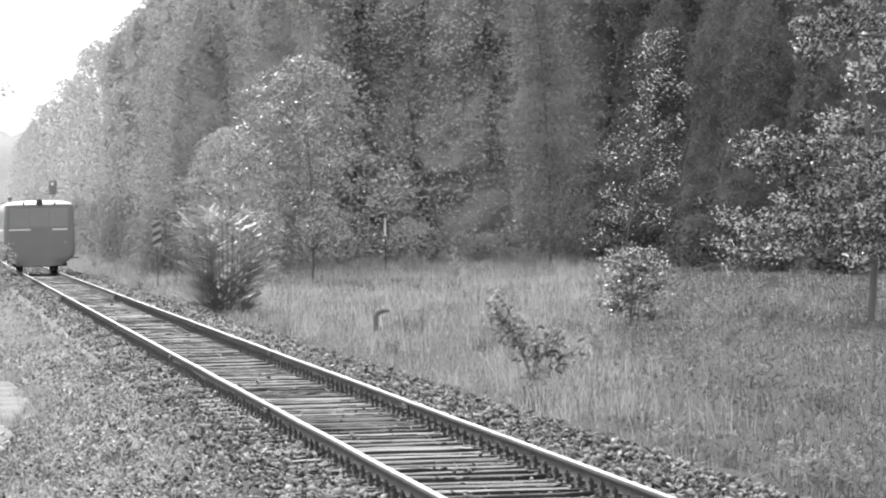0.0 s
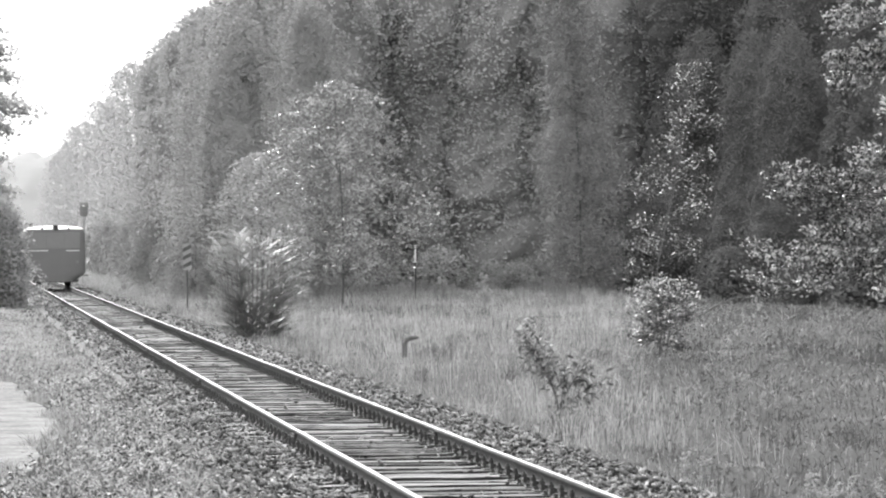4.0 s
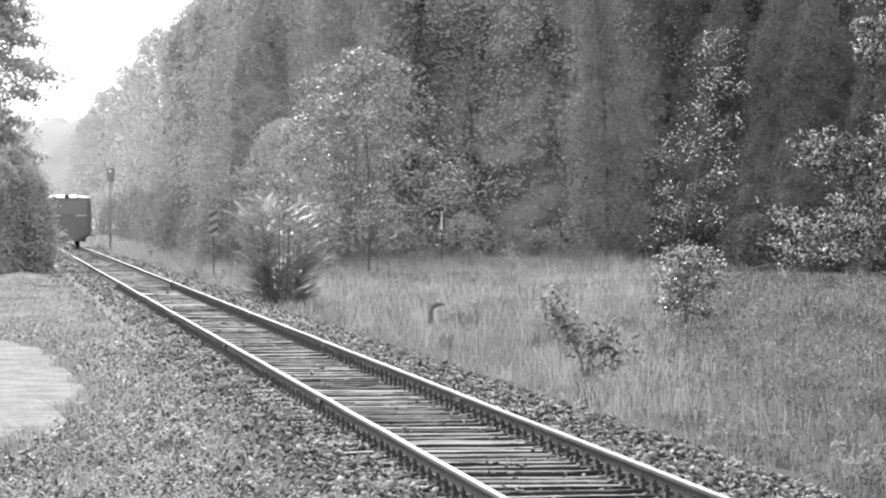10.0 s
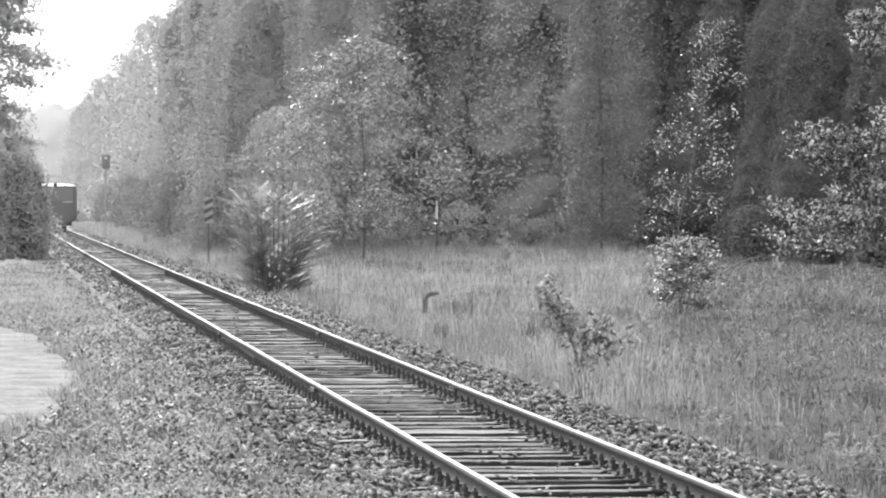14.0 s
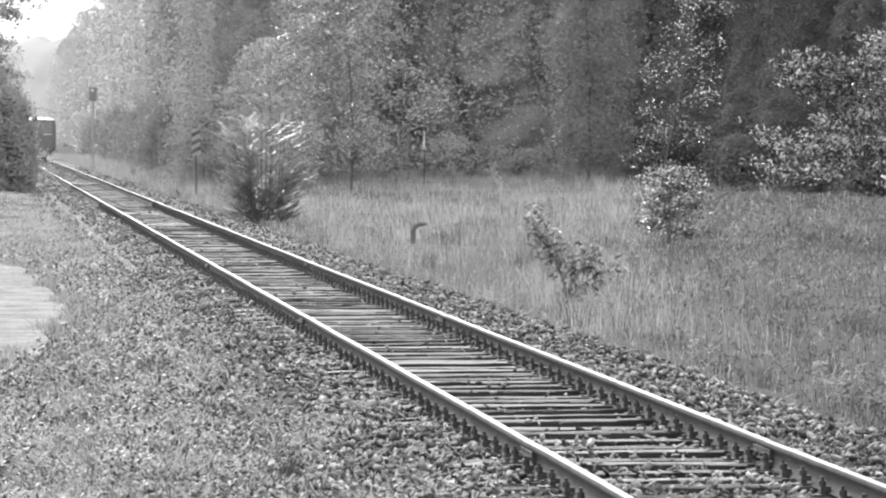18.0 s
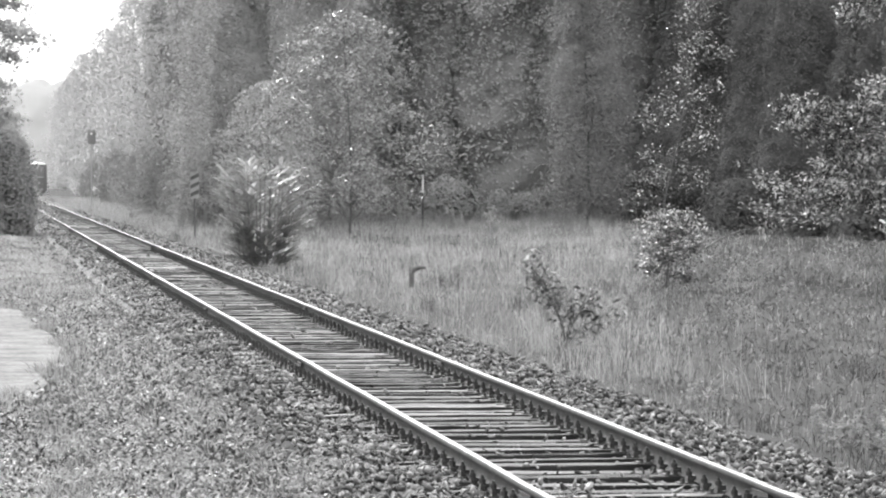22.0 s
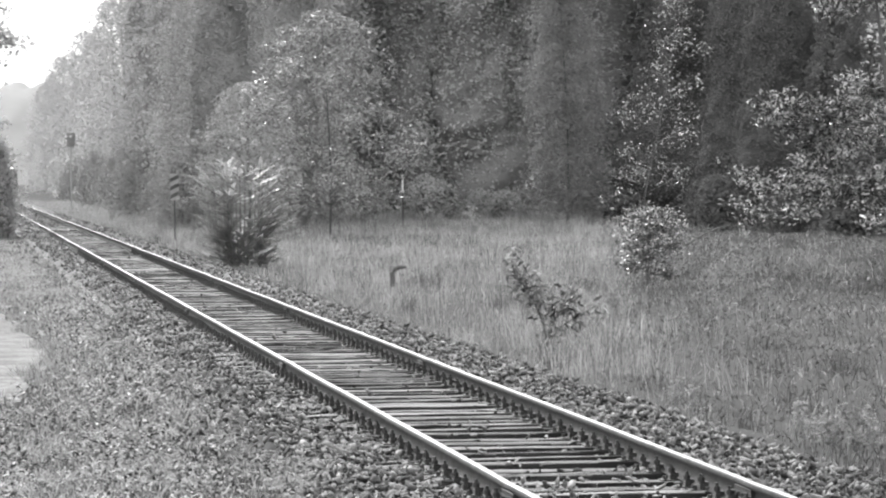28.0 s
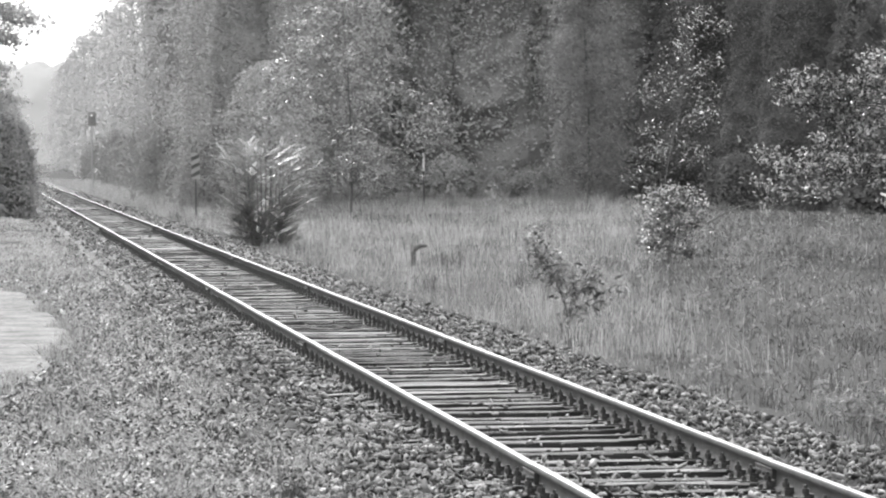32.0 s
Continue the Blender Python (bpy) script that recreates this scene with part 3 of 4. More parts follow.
wh = gr.uniform(0.02, 0.32, len(wx)) * np.clip(0.7 + 0.6 * value_noise(wx / 0.9, wy / 3.0, 69), 0.25, 1.3)
ws = 0.7 + wy / 110
tagged(new("shaded_weeds", mesh_of("shaded_weeds", *leaf_arrays(gr, np.stack([wx, wy, ground_z(wx, wy) + wh], 1), 0.075 * ws, 0.017 * ws, -0.4), SHADED_WEED)), "tangled leafy weeds towards the wood, shade put into their darker colour", "weeds", kind="stuff")
# Paler grass added with distance, standing in for haze.
lawn("hazed_far_grass", "pale grass at the meadow's far end, haze put into its tone", 36000, 7.0, 40, 70, 205, 0.2, 0.5, 0.006, PALE_GRASS, lambda x, y: wedge(x, y) * np.clip((y - 70) / 60, 0, 1) * (1 - 0.9 * shade_side(x, y)), 0.4, 70, 1.25)
lawn("seed_stems", "thin pale flowering grass stems above the meadow", 12000, 6.8, 46, 26, 218, 0.5, 0.85, 0.004, STRAW, lambda x, y: wedge(x, y) * np.clip(value_noise(x / 3.0, y / 11.0, 56), 0.1, 1) * (1 - 0.8 * shade_side(x, y)), 0.25, 63, 1.25)
lawn("meadow_undergrowth", "short leafy weeds between the grass tussocks", 90000, 6.6, 46, 24, 222, 0.04, 0.18, 0.011, WEED, lambda x, y: wedge(x, y) * (1 - 0.45 * shade_side(x, y)), 1.1, 64, 1.25)


def clumps(name, label, count, blades_each, x0, x1, y0, y1, hmin, hmax, wid, material, mask, seed, spread=0.16, lean=0.5, power=1.25):
    """Tussocks of long grass: each a bunch of blades from one crown, bending outwards."""
    rng = np.random.default_rng(seed)
    cx, cy = scatter(rng, count, x0, x1, y0, y1, power)
    k = rng.uniform(0, 1, count) < mask(cx, cy)
    cx, cy = cx[k], cy[k]
    tall = rng.uniform(hmin, hmax, len(cx))
    x = np.repeat(cx, blades_each) + rng.normal(0, spread, len(cx) * blades_each)
    y = np.repeat(cy, blades_each) + rng.normal(0, spread * 1.6, len(cx) * blades_each)
    h = np.repeat(tall, blades_each) * rng.uniform(0.55, 1.0, len(x))
    v, f = blades(rng, x, y, ground_z(x, y) - 0.02, h, wid * (0.6 + y / 90) * rng.uniform(0.7, 1.3, len(x)), lean)
    return tagged(new(name, mesh_of(name, v, f, material)), label, "grass", kind="stuff")


clumps("tall_tussocks", "tall pale grass tussocks in the meadow", 3800, 24, 6.9, 46, 26, 215, 0.35, 0.75, 0.006, PALE_GRASS, lambda x, y: wedge(x, y) * np.clip(0.4 + 0.9 * value_noise(x / 2.2, y / 7.0, 71), 0.05, 1) * (1 - 0.97 * shade_side(x, y)), 72)
clumps("tall_tussocks", "tall grey-green grass tussocks along the foot of the wood", 1500, 26, 8.0, 50, 150, 222, 0.5, 1.15, 0.008, GRASS, lambda x, y: wedge(x, y) * np.clip((y - 150) / 50, 0, 1) * np.clip(0.4 + value_noise(x / 2.5, y / 9.0, 74), 0.05, 1), 73)
clumps("dark_tussocks", "dull green grass bunches among the dry grass", 1500, 26, 6.9, 40, 30, 160, 0.3, 0.65, 0.006, GREEN_SHADE_GRASS, lambda x, y: wedge(x, y) * np.clip(value_noise(x / 1.8, y / 6.0, 75), 0.02, 1), 76, 0.13)


lawn("far_grass", "pale grass strip between the track and the trees", 36000, 6.2, 13.5, 200, 420, 0.2, 0.6, 0.006, PALE_GRASS, lambda x, y: np.clip(0.5 + 0.7 * value_noise(x / 1.5, y / 9.0, 78), 0.1, 1), 0.5, 77, 1.25)
lawn("far_grass", "pale grass strip beside the far track", 16000, -3.0, 2.0, 170, 380, 0.1, 0.35, 0.006, PALE_GRASS, lambda x, y: 0 * x + 1.0, 0.6, 79, 1.25)


def low_cover(x, y):
    edge = 2.3 + 0.6 * value_noise(y / 2.2, x / 2, 53)
    wob = 0.18 * value_noise(x / 0.5, y / 0.8, 57)
    bare = on_paving(x + wob, y - 0.6 + 6 * wob) & on_paving(x + wob, y + 0.6 + 6 * wob)
    return (x < edge) * ~bare * np.clip(1.2 - (x - 1.2) * 0.6, 0.12, 1)


lawn("verge_grass", "short pale grass on the trackside verge", 70000, -4, 3.4, 18, 85, 0.05, 0.24, 0.010, VERGE_GRASS, low_cover, 0.7, 62, 1.9)
lawn("pale_verge", "smooth pale mown grass between the paving and the hedge", 75000, -5, 2.6, 46, 185, 0.06, 0.2, 0.006, MOWN_GRASS, lambda x, y: low_cover(x - 0.1, y) * np.clip((y - 46) / 32, 0, 1), 0.9, 69, 1.3)
vr = np.random.default_rng(66)
vx, vy = scatter(vr, 110000, -4, 3.6, 18, 90, 1.9)
ok = vr.uniform(0, 1, len(vx)) < low_cover(vx - 0.25, vy) * np.clip(0.5 + value_noise(vx / 0.8, vy / 1.2, 67), 0.05, 1)
vx, vy = vx[ok], vy[ok]
vc = np.stack([vx, vy, ground_z(vx, vy) + vr.uniform(0.02, 0.16, len(vx))], 1)
tagged(new("verge_weeds", mesh_of("verge_weeds", *leaf_arrays(vr, vc, 0.08 * (0.6 + vy / 90), 0.019 * (0.6 + vy / 90), -0.7), WEED)), "low leafy weeds spreading over the verge gravel", "weeds", kind="stuff")


def rosettes(name, label, count, x0, x1, y0, y1, leaf, material, mask, seed, power=1.9):
    """Low broad-leaved weeds: small leaves round many stalks."""
    rng = np.random.default_rng(seed)
    cx, cy = scatter(rng, count, x0, x1, y0, y1, power)
    k = rng.uniform(0, 1, count) < mask(cx, cy)
    cx, cy = cx[k], cy[k]
    high = rng.uniform(0.05, 0.2, len(cx)) * np.clip(0.8 + 0.6 * value_noise(cx / 0.7, cy / 1.6, seed + 1), 0.3, 1.5)
    each = 9
    x, y = np.repeat(cx, each) + rng.normal(0, 0.045, len(cx) * each), np.repeat(cy, each) + rng.normal(0, 0.06, len(cx) * each)
    z = ground_z(x, y) + np.repeat(high, each) * rng.uniform(0.25, 1.0, len(x))
    size = leaf * (0.75 + y / 120)
    v, f = leaf_arrays(rng, np.stack([x, y, z], 1), size, size * 0.42, 0.0)
    return tagged(new(name, mesh_of(name, v, f, material)), label, "weeds", kind="stuff")


rosettes("broadleaf_weeds", "low broad-leaved weeds on the verge, highlights put into their leaf colour", 36000, -3.5, 3.0, 18, 78, 0.055, LEAF_WEED, lambda x, y: low_cover(x - 0.05, y) * np.clip(0.55 + 0.8 * value_noise(x / 1.1, y / 2.2, 82), 0.08, 1), 81)

# darker tufts along the paving's edge
for k, (x, y) in enumerate(((1.08, 50.4), (0.85, 48.0), (1.11, 55.8), (0.99, 61.6), (0.87, 66.8), (0.59, 71.3), (0.37, 42.7), (0.13, 41.1), (1.21, 52.7))):
    tr = np.random.default_rng(300 + k)
    tx, ty = tr.normal(0, 0.09, 260), tr.normal(0, 0.3, 260)
    tv, tf = blades(tr, tx, ty, np.zeros(260), tr.uniform(0.08, 0.3, 260), np.full(260, 0.012), 0.7)
    tuft = tagged(new("grass_tuft", mesh_of("grass_tuft", tv, tf, WEED)), "green grass tuft at the paving's edge", "grass tuft", "tufts by the paving", "stuff")
    tuft.matrix_basis = pose(x, y, float(ground_z(x, y)) - 0.01)
# dull soft tufts at the foot of the ballast
for k, (x, y) in enumerate(((1.96, 29.9), (1.95, 27.6), (1.68, 39.8), (1.82, 33.7))):
    tr = np.random.default_rng(320 + k)
    tx, ty = tr.normal(0, 0.07, 420), tr.normal(0, 0.25, 420)
    tv, tf = blades(tr, tx, ty, np.zeros(420), tr.uniform(0.05, 0.2, 420), np.full(420, 0.007), 0.5)
    tuft = tagged(new("grass_tuft", mesh_of("grass_tuft", tv, tf, GREEN_SHADE_GRASS)), "dull green grass tuft at the foot of the ballast", "grass tuft", "tufts by the ballast", "stuff")
    tuft.matrix_basis = pose(x, y, float(ground_z(x, y)) - 0.01)


# ---- trees ----
def crown_tree(name, label, x, y, height, spread, leaves, leaf_len, leaf_wid, material, seed, base=0.18, limbs=16, clump=0.5, fold=False, trunk=0.012, group="trees beside the line", category="tree", droop=0.3, stems=1, top=0.25, tiers=None):
    """A tree: tapered trunk, limbs, and a crown of leaves in clumps along the limbs."""
    rng = np.random.default_rng(seed)
    ob = thing(name, pose(x, y, float(ground_z(x, y)) - 0.05), label, category, group)
    wood, spots = [], []
    for s in range(stems):
        foot = np.array([rng.normal(0, 0.12 * (stems > 1)), rng.normal(0, 0.12 * (stems > 1)), 0.0])
        leanv = rng.normal(0, 0.06 + 0.12 * (stems > 1), 2) * height
        t = np.linspace(0, 1, 8)
        bend = np.stack([leanv[0] * t ** 1.5 + 0.02 * height * np.sin(t * 5 + seed), leanv[1] * t ** 1.5 + 0.02 * height * np.cos(t * 4 + seed), height * 0.93 * t], 1) + foot
        wood.append(tube_arrays(bend, trunk * height * (1.05 - t) / math.sqrt(stems) + 0.006, 7))
        for k in range(limbs):
            h = base + (0.97 - base) * (k + rng.uniform(0, 1)) / limbs
            start = np.array([np.interp(h, t, bend[:, c]) for c in range(3)])
            a = k * 2.4 + rng.uniform(-0.6, 0.6)
            shape = math.sin(min(1.0, (1 - h) / (1 - top) + 0.12) * math.pi / 2) * (0.55 + 0.45 * min(1.0, (h - base + 0.1) / 0.3))
            reach = spread * shape * rng.uniform(0.65, 1.15)
            rise = reach * rng.uniform(0.0, 0.55)
            if tiers:
                # boughs in separate storeys, with gaps between
                low, high, far = tiers[k % len(tiers)]
                start[2] = rng.uniform(low, high)
                reach, rise = far * rng.uniform(0.55, 1.05), far * rng.uniform(-0.1, 0.15)
            u = np.linspace(0, 1, 5)
            limb = start + np.stack([math.cos(a) * reach * u, math.sin(a) * reach * u, rise * u - 0.25 * droop * reach * u ** 2], 1)
            wood.append(tube_arrays(limb, (trunk * 0.32 * height) * (1.1 - u) * (1 - 0.6 * h) + 0.004, 5))
            for w in range(4):
                b = a + rng.uniform(-1.1, 1.1)
                u0 = rng.uniform(0.35, 1.0)
                p0 = np.array([np.interp(u0, u, limb[:, c]) for c in range(3)])
                tw = reach * rng.uniform(0.15, 0.4) + 0.1
                p1 = p0 + np.array([math.cos(b) * tw, math.sin(b) * tw, tw * rng.uniform(-0.3, 0.6)])
                wood.append(tube_arrays(np.stack([p0, (p0 + p1) / 2 + (0, 0, 0.04 * tw), p1]), (0.012, 0.008, 0.004), 4))
                spots.append((p0, p1))
    p0, p1 = np.array([s[0] for s in spots]), np.array([s[1] for s in spots])
    pick = rng.integers(0, len(spots), leaves)
    puff = unit(rng.normal(size=(leaves, 3)) + (0, 0, 0.25)) * rng.uniform(0.35, 1.0, (leaves, 1)) ** 0.5 * clump * rng.uniform(0.6, 1.2, len(spots))[pick][:, None]
    c = p0[pick] + (p1 - p0)[pick] * rng.uniform(0.3, 1.0, (leaves, 1)) + puff * (1, 1, 0.7)
    c[:, 2] = np.maximum(c[:, 2], 0.12)
    part("trunk", mesh_of("trunk", *joined(wood), BARK, True), ob, "dark bark")
    part("crown", mesh_of("crown", *leaf_arrays(rng, c, leaf_len, leaf_wid, droop, fold), material), ob)
    return ob


def round_crown(h):
    """Broad crown: widest at a third of its height, rounded at the top."""
    return np.sin(np.pi * np.clip(0.16 + 0.84 * h, 0, 1) ** 0.9) ** 0.45


def full_crown(h):
    """Crown that stays wide down to the ground, as at a wood's edge."""
    return np.sqrt(np.clip(1 - np.clip(h, 0, 1) ** 3.0, 0, 1)) * (0.86 + 0.14 * np.sin(h * 9))


def lobed_tree(name, label, x, y, height, radius, lobes, lobe, leaves, leaf_len, leaf_wid, leaf_material, mass_material, seed, low=0.04, shape=full_crown, group="dark wood behind the meadow", category="tree", flat=0.7, body=0.8, trunk=0.011, rim=0.55, droop=0.3, sag=0.0, veil=0.5):
    """A tree whose crown is made of many overlapping bodies of foliage carried by limbs."""
    rng = np.random.default_rng(seed)
    ob = thing(name, pose(x, y, float(ground_z(x, y)) - 0.1), label, category, group)
    t = np.linspace(0, 1, 9)
    lean = rng.normal(0, 0.02, 2) * height
    stem = np.stack([lean[0] * t ** 2 + 0.012 * height * np.sin(t * 4 + seed), lean[1] * t ** 2 + 0.012 * height * np.cos(t * 3 + seed), 0.96 * height * t], 1)
    wood = [tube_arrays(stem, trunk * height * (1.05 - t) + 0.01, 8)]
    h = low + (1 - low) * (np.arange(lobes) + rng.uniform(0, 1, lobes)) / lobes
    ang = np.arange(lobes) * 2.399 + rng.uniform(-0.5, 0.5, lobes)
    reach = radius * shape((h - low) / (1 - low)) * rng.uniform(rim, 1.08, lobes) * (1 + crown_lumps(ang, h, height, seed))
    size = lobe * rng.uniform(0.65, 1.3, lobes) * (1 - 0.35 * h)
    ax = np.stack([np.interp(h * 0.96, t * 0.96, stem[:, q]) for q in range(2)], 1)
    c = np.stack([ax[:, 0] + reach * np.cos(ang), ax[:, 1] + reach * np.sin(ang), np.maximum(h * height - sag * reach, 0.4 * size)], 1)
    for k in range(0, lobes, 2):
        u = np.linspace(0, 1, 4)[:, None]
        foot = np.array([ax[k, 0], ax[k, 1], max(0.15, c[k, 2] - 0.5 * reach[k])])
        limb = foot + (c[k] - foot) * u + np.array([0, 0, 0.12]) * reach[k] * np.sin(u * np.pi)
        wood.append(tube_arrays(limb, (trunk * 0.25 * height) * (1.15 - u[:, 0]) * (1.1 - 0.7 * h[k]) + 0.005, 4))
    pick = rng.choice(lobes, leaves, p=size ** 2 / np.sum(size ** 2))
    way = unit(rng.normal(size=(leaves, 3)) + (0, 0, 0.15))
    puff = way * (1, 1, flat) * (size[pick] * rng.uniform(0.3, 1.25, leaves))[:, None]
    # bodies are drawn out along their limbs and hang at the tips
    out = np.stack([np.cos(ang), np.sin(ang), np.zeros(lobes)], 1)[pick]
    along = np.sum(puff * out, 1, keepdims=True)
    p = c[pick] + puff + out * along * 0.7 - (0, 0, 0.35) * np.maximum(along, 0) - (0, 0, 0.12) * np.abs(along)
    # twigs fill the spaces between the bodies
    n = int(leaves * veil)
    hh, aa = rng.uniform(low, 1.0, n), rng.uniform(0, 2 * np.pi, n)
    rr = radius * shape((hh - low) / (1 - low)) * (1.0 + crown_lumps(aa, hh, height, seed)) * rng.uniform(0.45, 1.0, n) ** 0.4
    p[:n] = np.stack([np.interp(hh, t, stem[:, 0]) + rr * np.cos(aa), np.interp(hh, t, stem[:, 1]) + rr * np.sin(aa), hh * height - sag * rr + rng.normal(0, 0.15, n)], 1)
    p[:, 2] = np.maximum(p[:, 2], 0.1)
    part("trunk", mesh_of("trunk", *wood[0], BARK, True), ob, "dark bark")
    tagged(part("branchwork", mesh_of("branchwork", *joined(wood[1:]), BARK, True), ob), kind="stuff")
    mid = np.stack([np.interp(p[:, 2] / height, t, stem[:, 0]), np.interp(p[:, 2] / height, t, stem[:, 1]), p[:, 2]], 1)
    face = unit(unit(p - mid) + np.where(np.arange(leaves)[:, None] < n, 0.0, 0.7) * way + (0, 0, 0.35))
    crown = part("crown", mesh_of("crown", *leaf_arrays(rng, p, leaf_len, leaf_wid, droop, outward=face, stray=0.3), leaf_material), ob)
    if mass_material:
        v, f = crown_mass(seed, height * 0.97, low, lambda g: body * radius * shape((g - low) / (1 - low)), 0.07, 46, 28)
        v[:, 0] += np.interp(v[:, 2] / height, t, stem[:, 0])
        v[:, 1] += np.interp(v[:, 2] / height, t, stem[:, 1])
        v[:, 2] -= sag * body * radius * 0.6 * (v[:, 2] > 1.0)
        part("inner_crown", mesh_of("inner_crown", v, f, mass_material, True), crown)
    return ob


# dark wood: full crowns down to the ground, in staggered ranks that close behind one another
DEEP_LABEL = "tall dark tree in the dense wood behind the meadow"
# Leaf tones get paler from right to left: haze put into base colour.
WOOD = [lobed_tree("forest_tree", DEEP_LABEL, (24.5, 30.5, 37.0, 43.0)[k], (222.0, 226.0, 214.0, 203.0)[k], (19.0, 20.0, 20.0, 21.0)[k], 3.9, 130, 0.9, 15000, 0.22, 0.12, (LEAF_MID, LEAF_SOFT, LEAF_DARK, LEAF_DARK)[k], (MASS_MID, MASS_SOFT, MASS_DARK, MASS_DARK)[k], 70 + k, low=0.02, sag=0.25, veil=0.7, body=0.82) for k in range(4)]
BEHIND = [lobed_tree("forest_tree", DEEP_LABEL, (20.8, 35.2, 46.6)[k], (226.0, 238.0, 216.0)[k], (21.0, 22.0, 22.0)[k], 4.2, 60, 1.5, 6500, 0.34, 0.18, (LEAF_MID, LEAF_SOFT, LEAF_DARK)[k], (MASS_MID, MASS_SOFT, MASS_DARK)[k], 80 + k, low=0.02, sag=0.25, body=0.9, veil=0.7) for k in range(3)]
wrng = np.random.default_rng(77)


def grove(kinds, spots):
    """Copies that lean a little, each its own way; s below 0.7 are young trees before the tall ones."""
    for x, y, which, s in spots:
        copy_thing(kinds[which], pose(x + wrng.normal(0, 0.4), y, -0.4, wrng.normal(0, 3.0), wrng.normal(0, 5.0), wrng.uniform(0, 360)) @ Matrix.Scale(s * wrng.uniform(0.96, 1.05), 4))


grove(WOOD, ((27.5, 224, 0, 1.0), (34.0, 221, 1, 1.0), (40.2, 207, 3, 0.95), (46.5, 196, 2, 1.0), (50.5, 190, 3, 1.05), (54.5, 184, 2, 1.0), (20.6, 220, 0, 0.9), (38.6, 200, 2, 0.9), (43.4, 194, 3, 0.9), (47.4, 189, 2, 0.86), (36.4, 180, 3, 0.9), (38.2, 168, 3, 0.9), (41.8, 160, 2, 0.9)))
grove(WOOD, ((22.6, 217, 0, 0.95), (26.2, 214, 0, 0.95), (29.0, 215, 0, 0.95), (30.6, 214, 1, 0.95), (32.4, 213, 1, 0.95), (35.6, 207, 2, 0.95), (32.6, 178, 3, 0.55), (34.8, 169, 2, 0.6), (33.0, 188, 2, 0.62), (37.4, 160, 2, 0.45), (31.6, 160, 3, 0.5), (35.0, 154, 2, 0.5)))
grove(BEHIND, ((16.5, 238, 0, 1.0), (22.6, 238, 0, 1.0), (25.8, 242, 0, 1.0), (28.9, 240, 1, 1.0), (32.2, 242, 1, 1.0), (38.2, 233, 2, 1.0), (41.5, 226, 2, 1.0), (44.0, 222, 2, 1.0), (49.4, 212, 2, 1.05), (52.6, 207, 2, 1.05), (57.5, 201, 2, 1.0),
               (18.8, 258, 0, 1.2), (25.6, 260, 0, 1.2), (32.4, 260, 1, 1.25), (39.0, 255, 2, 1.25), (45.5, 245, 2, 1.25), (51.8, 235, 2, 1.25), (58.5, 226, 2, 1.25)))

# receding row along the line; the farthest leaves are paler, standing in for haze
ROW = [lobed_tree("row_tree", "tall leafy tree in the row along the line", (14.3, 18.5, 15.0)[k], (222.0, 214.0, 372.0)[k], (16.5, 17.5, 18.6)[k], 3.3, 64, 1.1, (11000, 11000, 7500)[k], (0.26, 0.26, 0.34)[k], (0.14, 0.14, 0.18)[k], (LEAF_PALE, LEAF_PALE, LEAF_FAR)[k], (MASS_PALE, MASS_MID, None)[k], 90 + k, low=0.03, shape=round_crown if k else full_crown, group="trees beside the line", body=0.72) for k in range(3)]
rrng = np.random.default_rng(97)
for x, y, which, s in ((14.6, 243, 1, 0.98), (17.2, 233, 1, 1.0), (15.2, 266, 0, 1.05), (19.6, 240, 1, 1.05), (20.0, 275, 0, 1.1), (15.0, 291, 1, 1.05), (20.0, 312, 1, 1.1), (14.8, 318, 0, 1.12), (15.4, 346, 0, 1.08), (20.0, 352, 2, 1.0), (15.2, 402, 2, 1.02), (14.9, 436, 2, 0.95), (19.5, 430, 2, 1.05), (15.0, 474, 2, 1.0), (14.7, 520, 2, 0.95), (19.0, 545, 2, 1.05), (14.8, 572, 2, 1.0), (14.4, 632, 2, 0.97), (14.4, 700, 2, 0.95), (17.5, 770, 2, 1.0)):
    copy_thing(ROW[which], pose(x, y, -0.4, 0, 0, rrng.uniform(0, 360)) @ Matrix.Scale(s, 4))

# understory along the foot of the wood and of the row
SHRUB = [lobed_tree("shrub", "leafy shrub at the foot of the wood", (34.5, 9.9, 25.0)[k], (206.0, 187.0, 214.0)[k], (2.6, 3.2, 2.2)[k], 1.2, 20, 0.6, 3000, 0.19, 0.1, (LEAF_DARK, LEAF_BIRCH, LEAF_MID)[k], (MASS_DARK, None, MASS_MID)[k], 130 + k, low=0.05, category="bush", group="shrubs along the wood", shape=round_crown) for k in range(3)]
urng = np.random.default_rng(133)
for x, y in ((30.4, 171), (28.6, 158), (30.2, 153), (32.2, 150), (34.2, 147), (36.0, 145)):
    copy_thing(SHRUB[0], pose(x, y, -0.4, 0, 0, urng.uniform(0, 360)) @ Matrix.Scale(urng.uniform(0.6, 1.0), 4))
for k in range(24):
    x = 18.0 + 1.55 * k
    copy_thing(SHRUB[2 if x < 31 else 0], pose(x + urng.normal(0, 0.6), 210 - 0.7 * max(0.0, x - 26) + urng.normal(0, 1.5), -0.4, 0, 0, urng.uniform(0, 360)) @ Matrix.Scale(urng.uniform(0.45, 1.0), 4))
for k in range(15):
    copy_thing(SHRUB[1], pose(10.6 + 0.006 * 18 * k + urng.normal(0, 0.5), 196 + 18.0 * k, -0.42, 0, 0, urng.uniform(0, 360)) @ Matrix.Scale(urng.uniform(0.8, 1.4), 4))

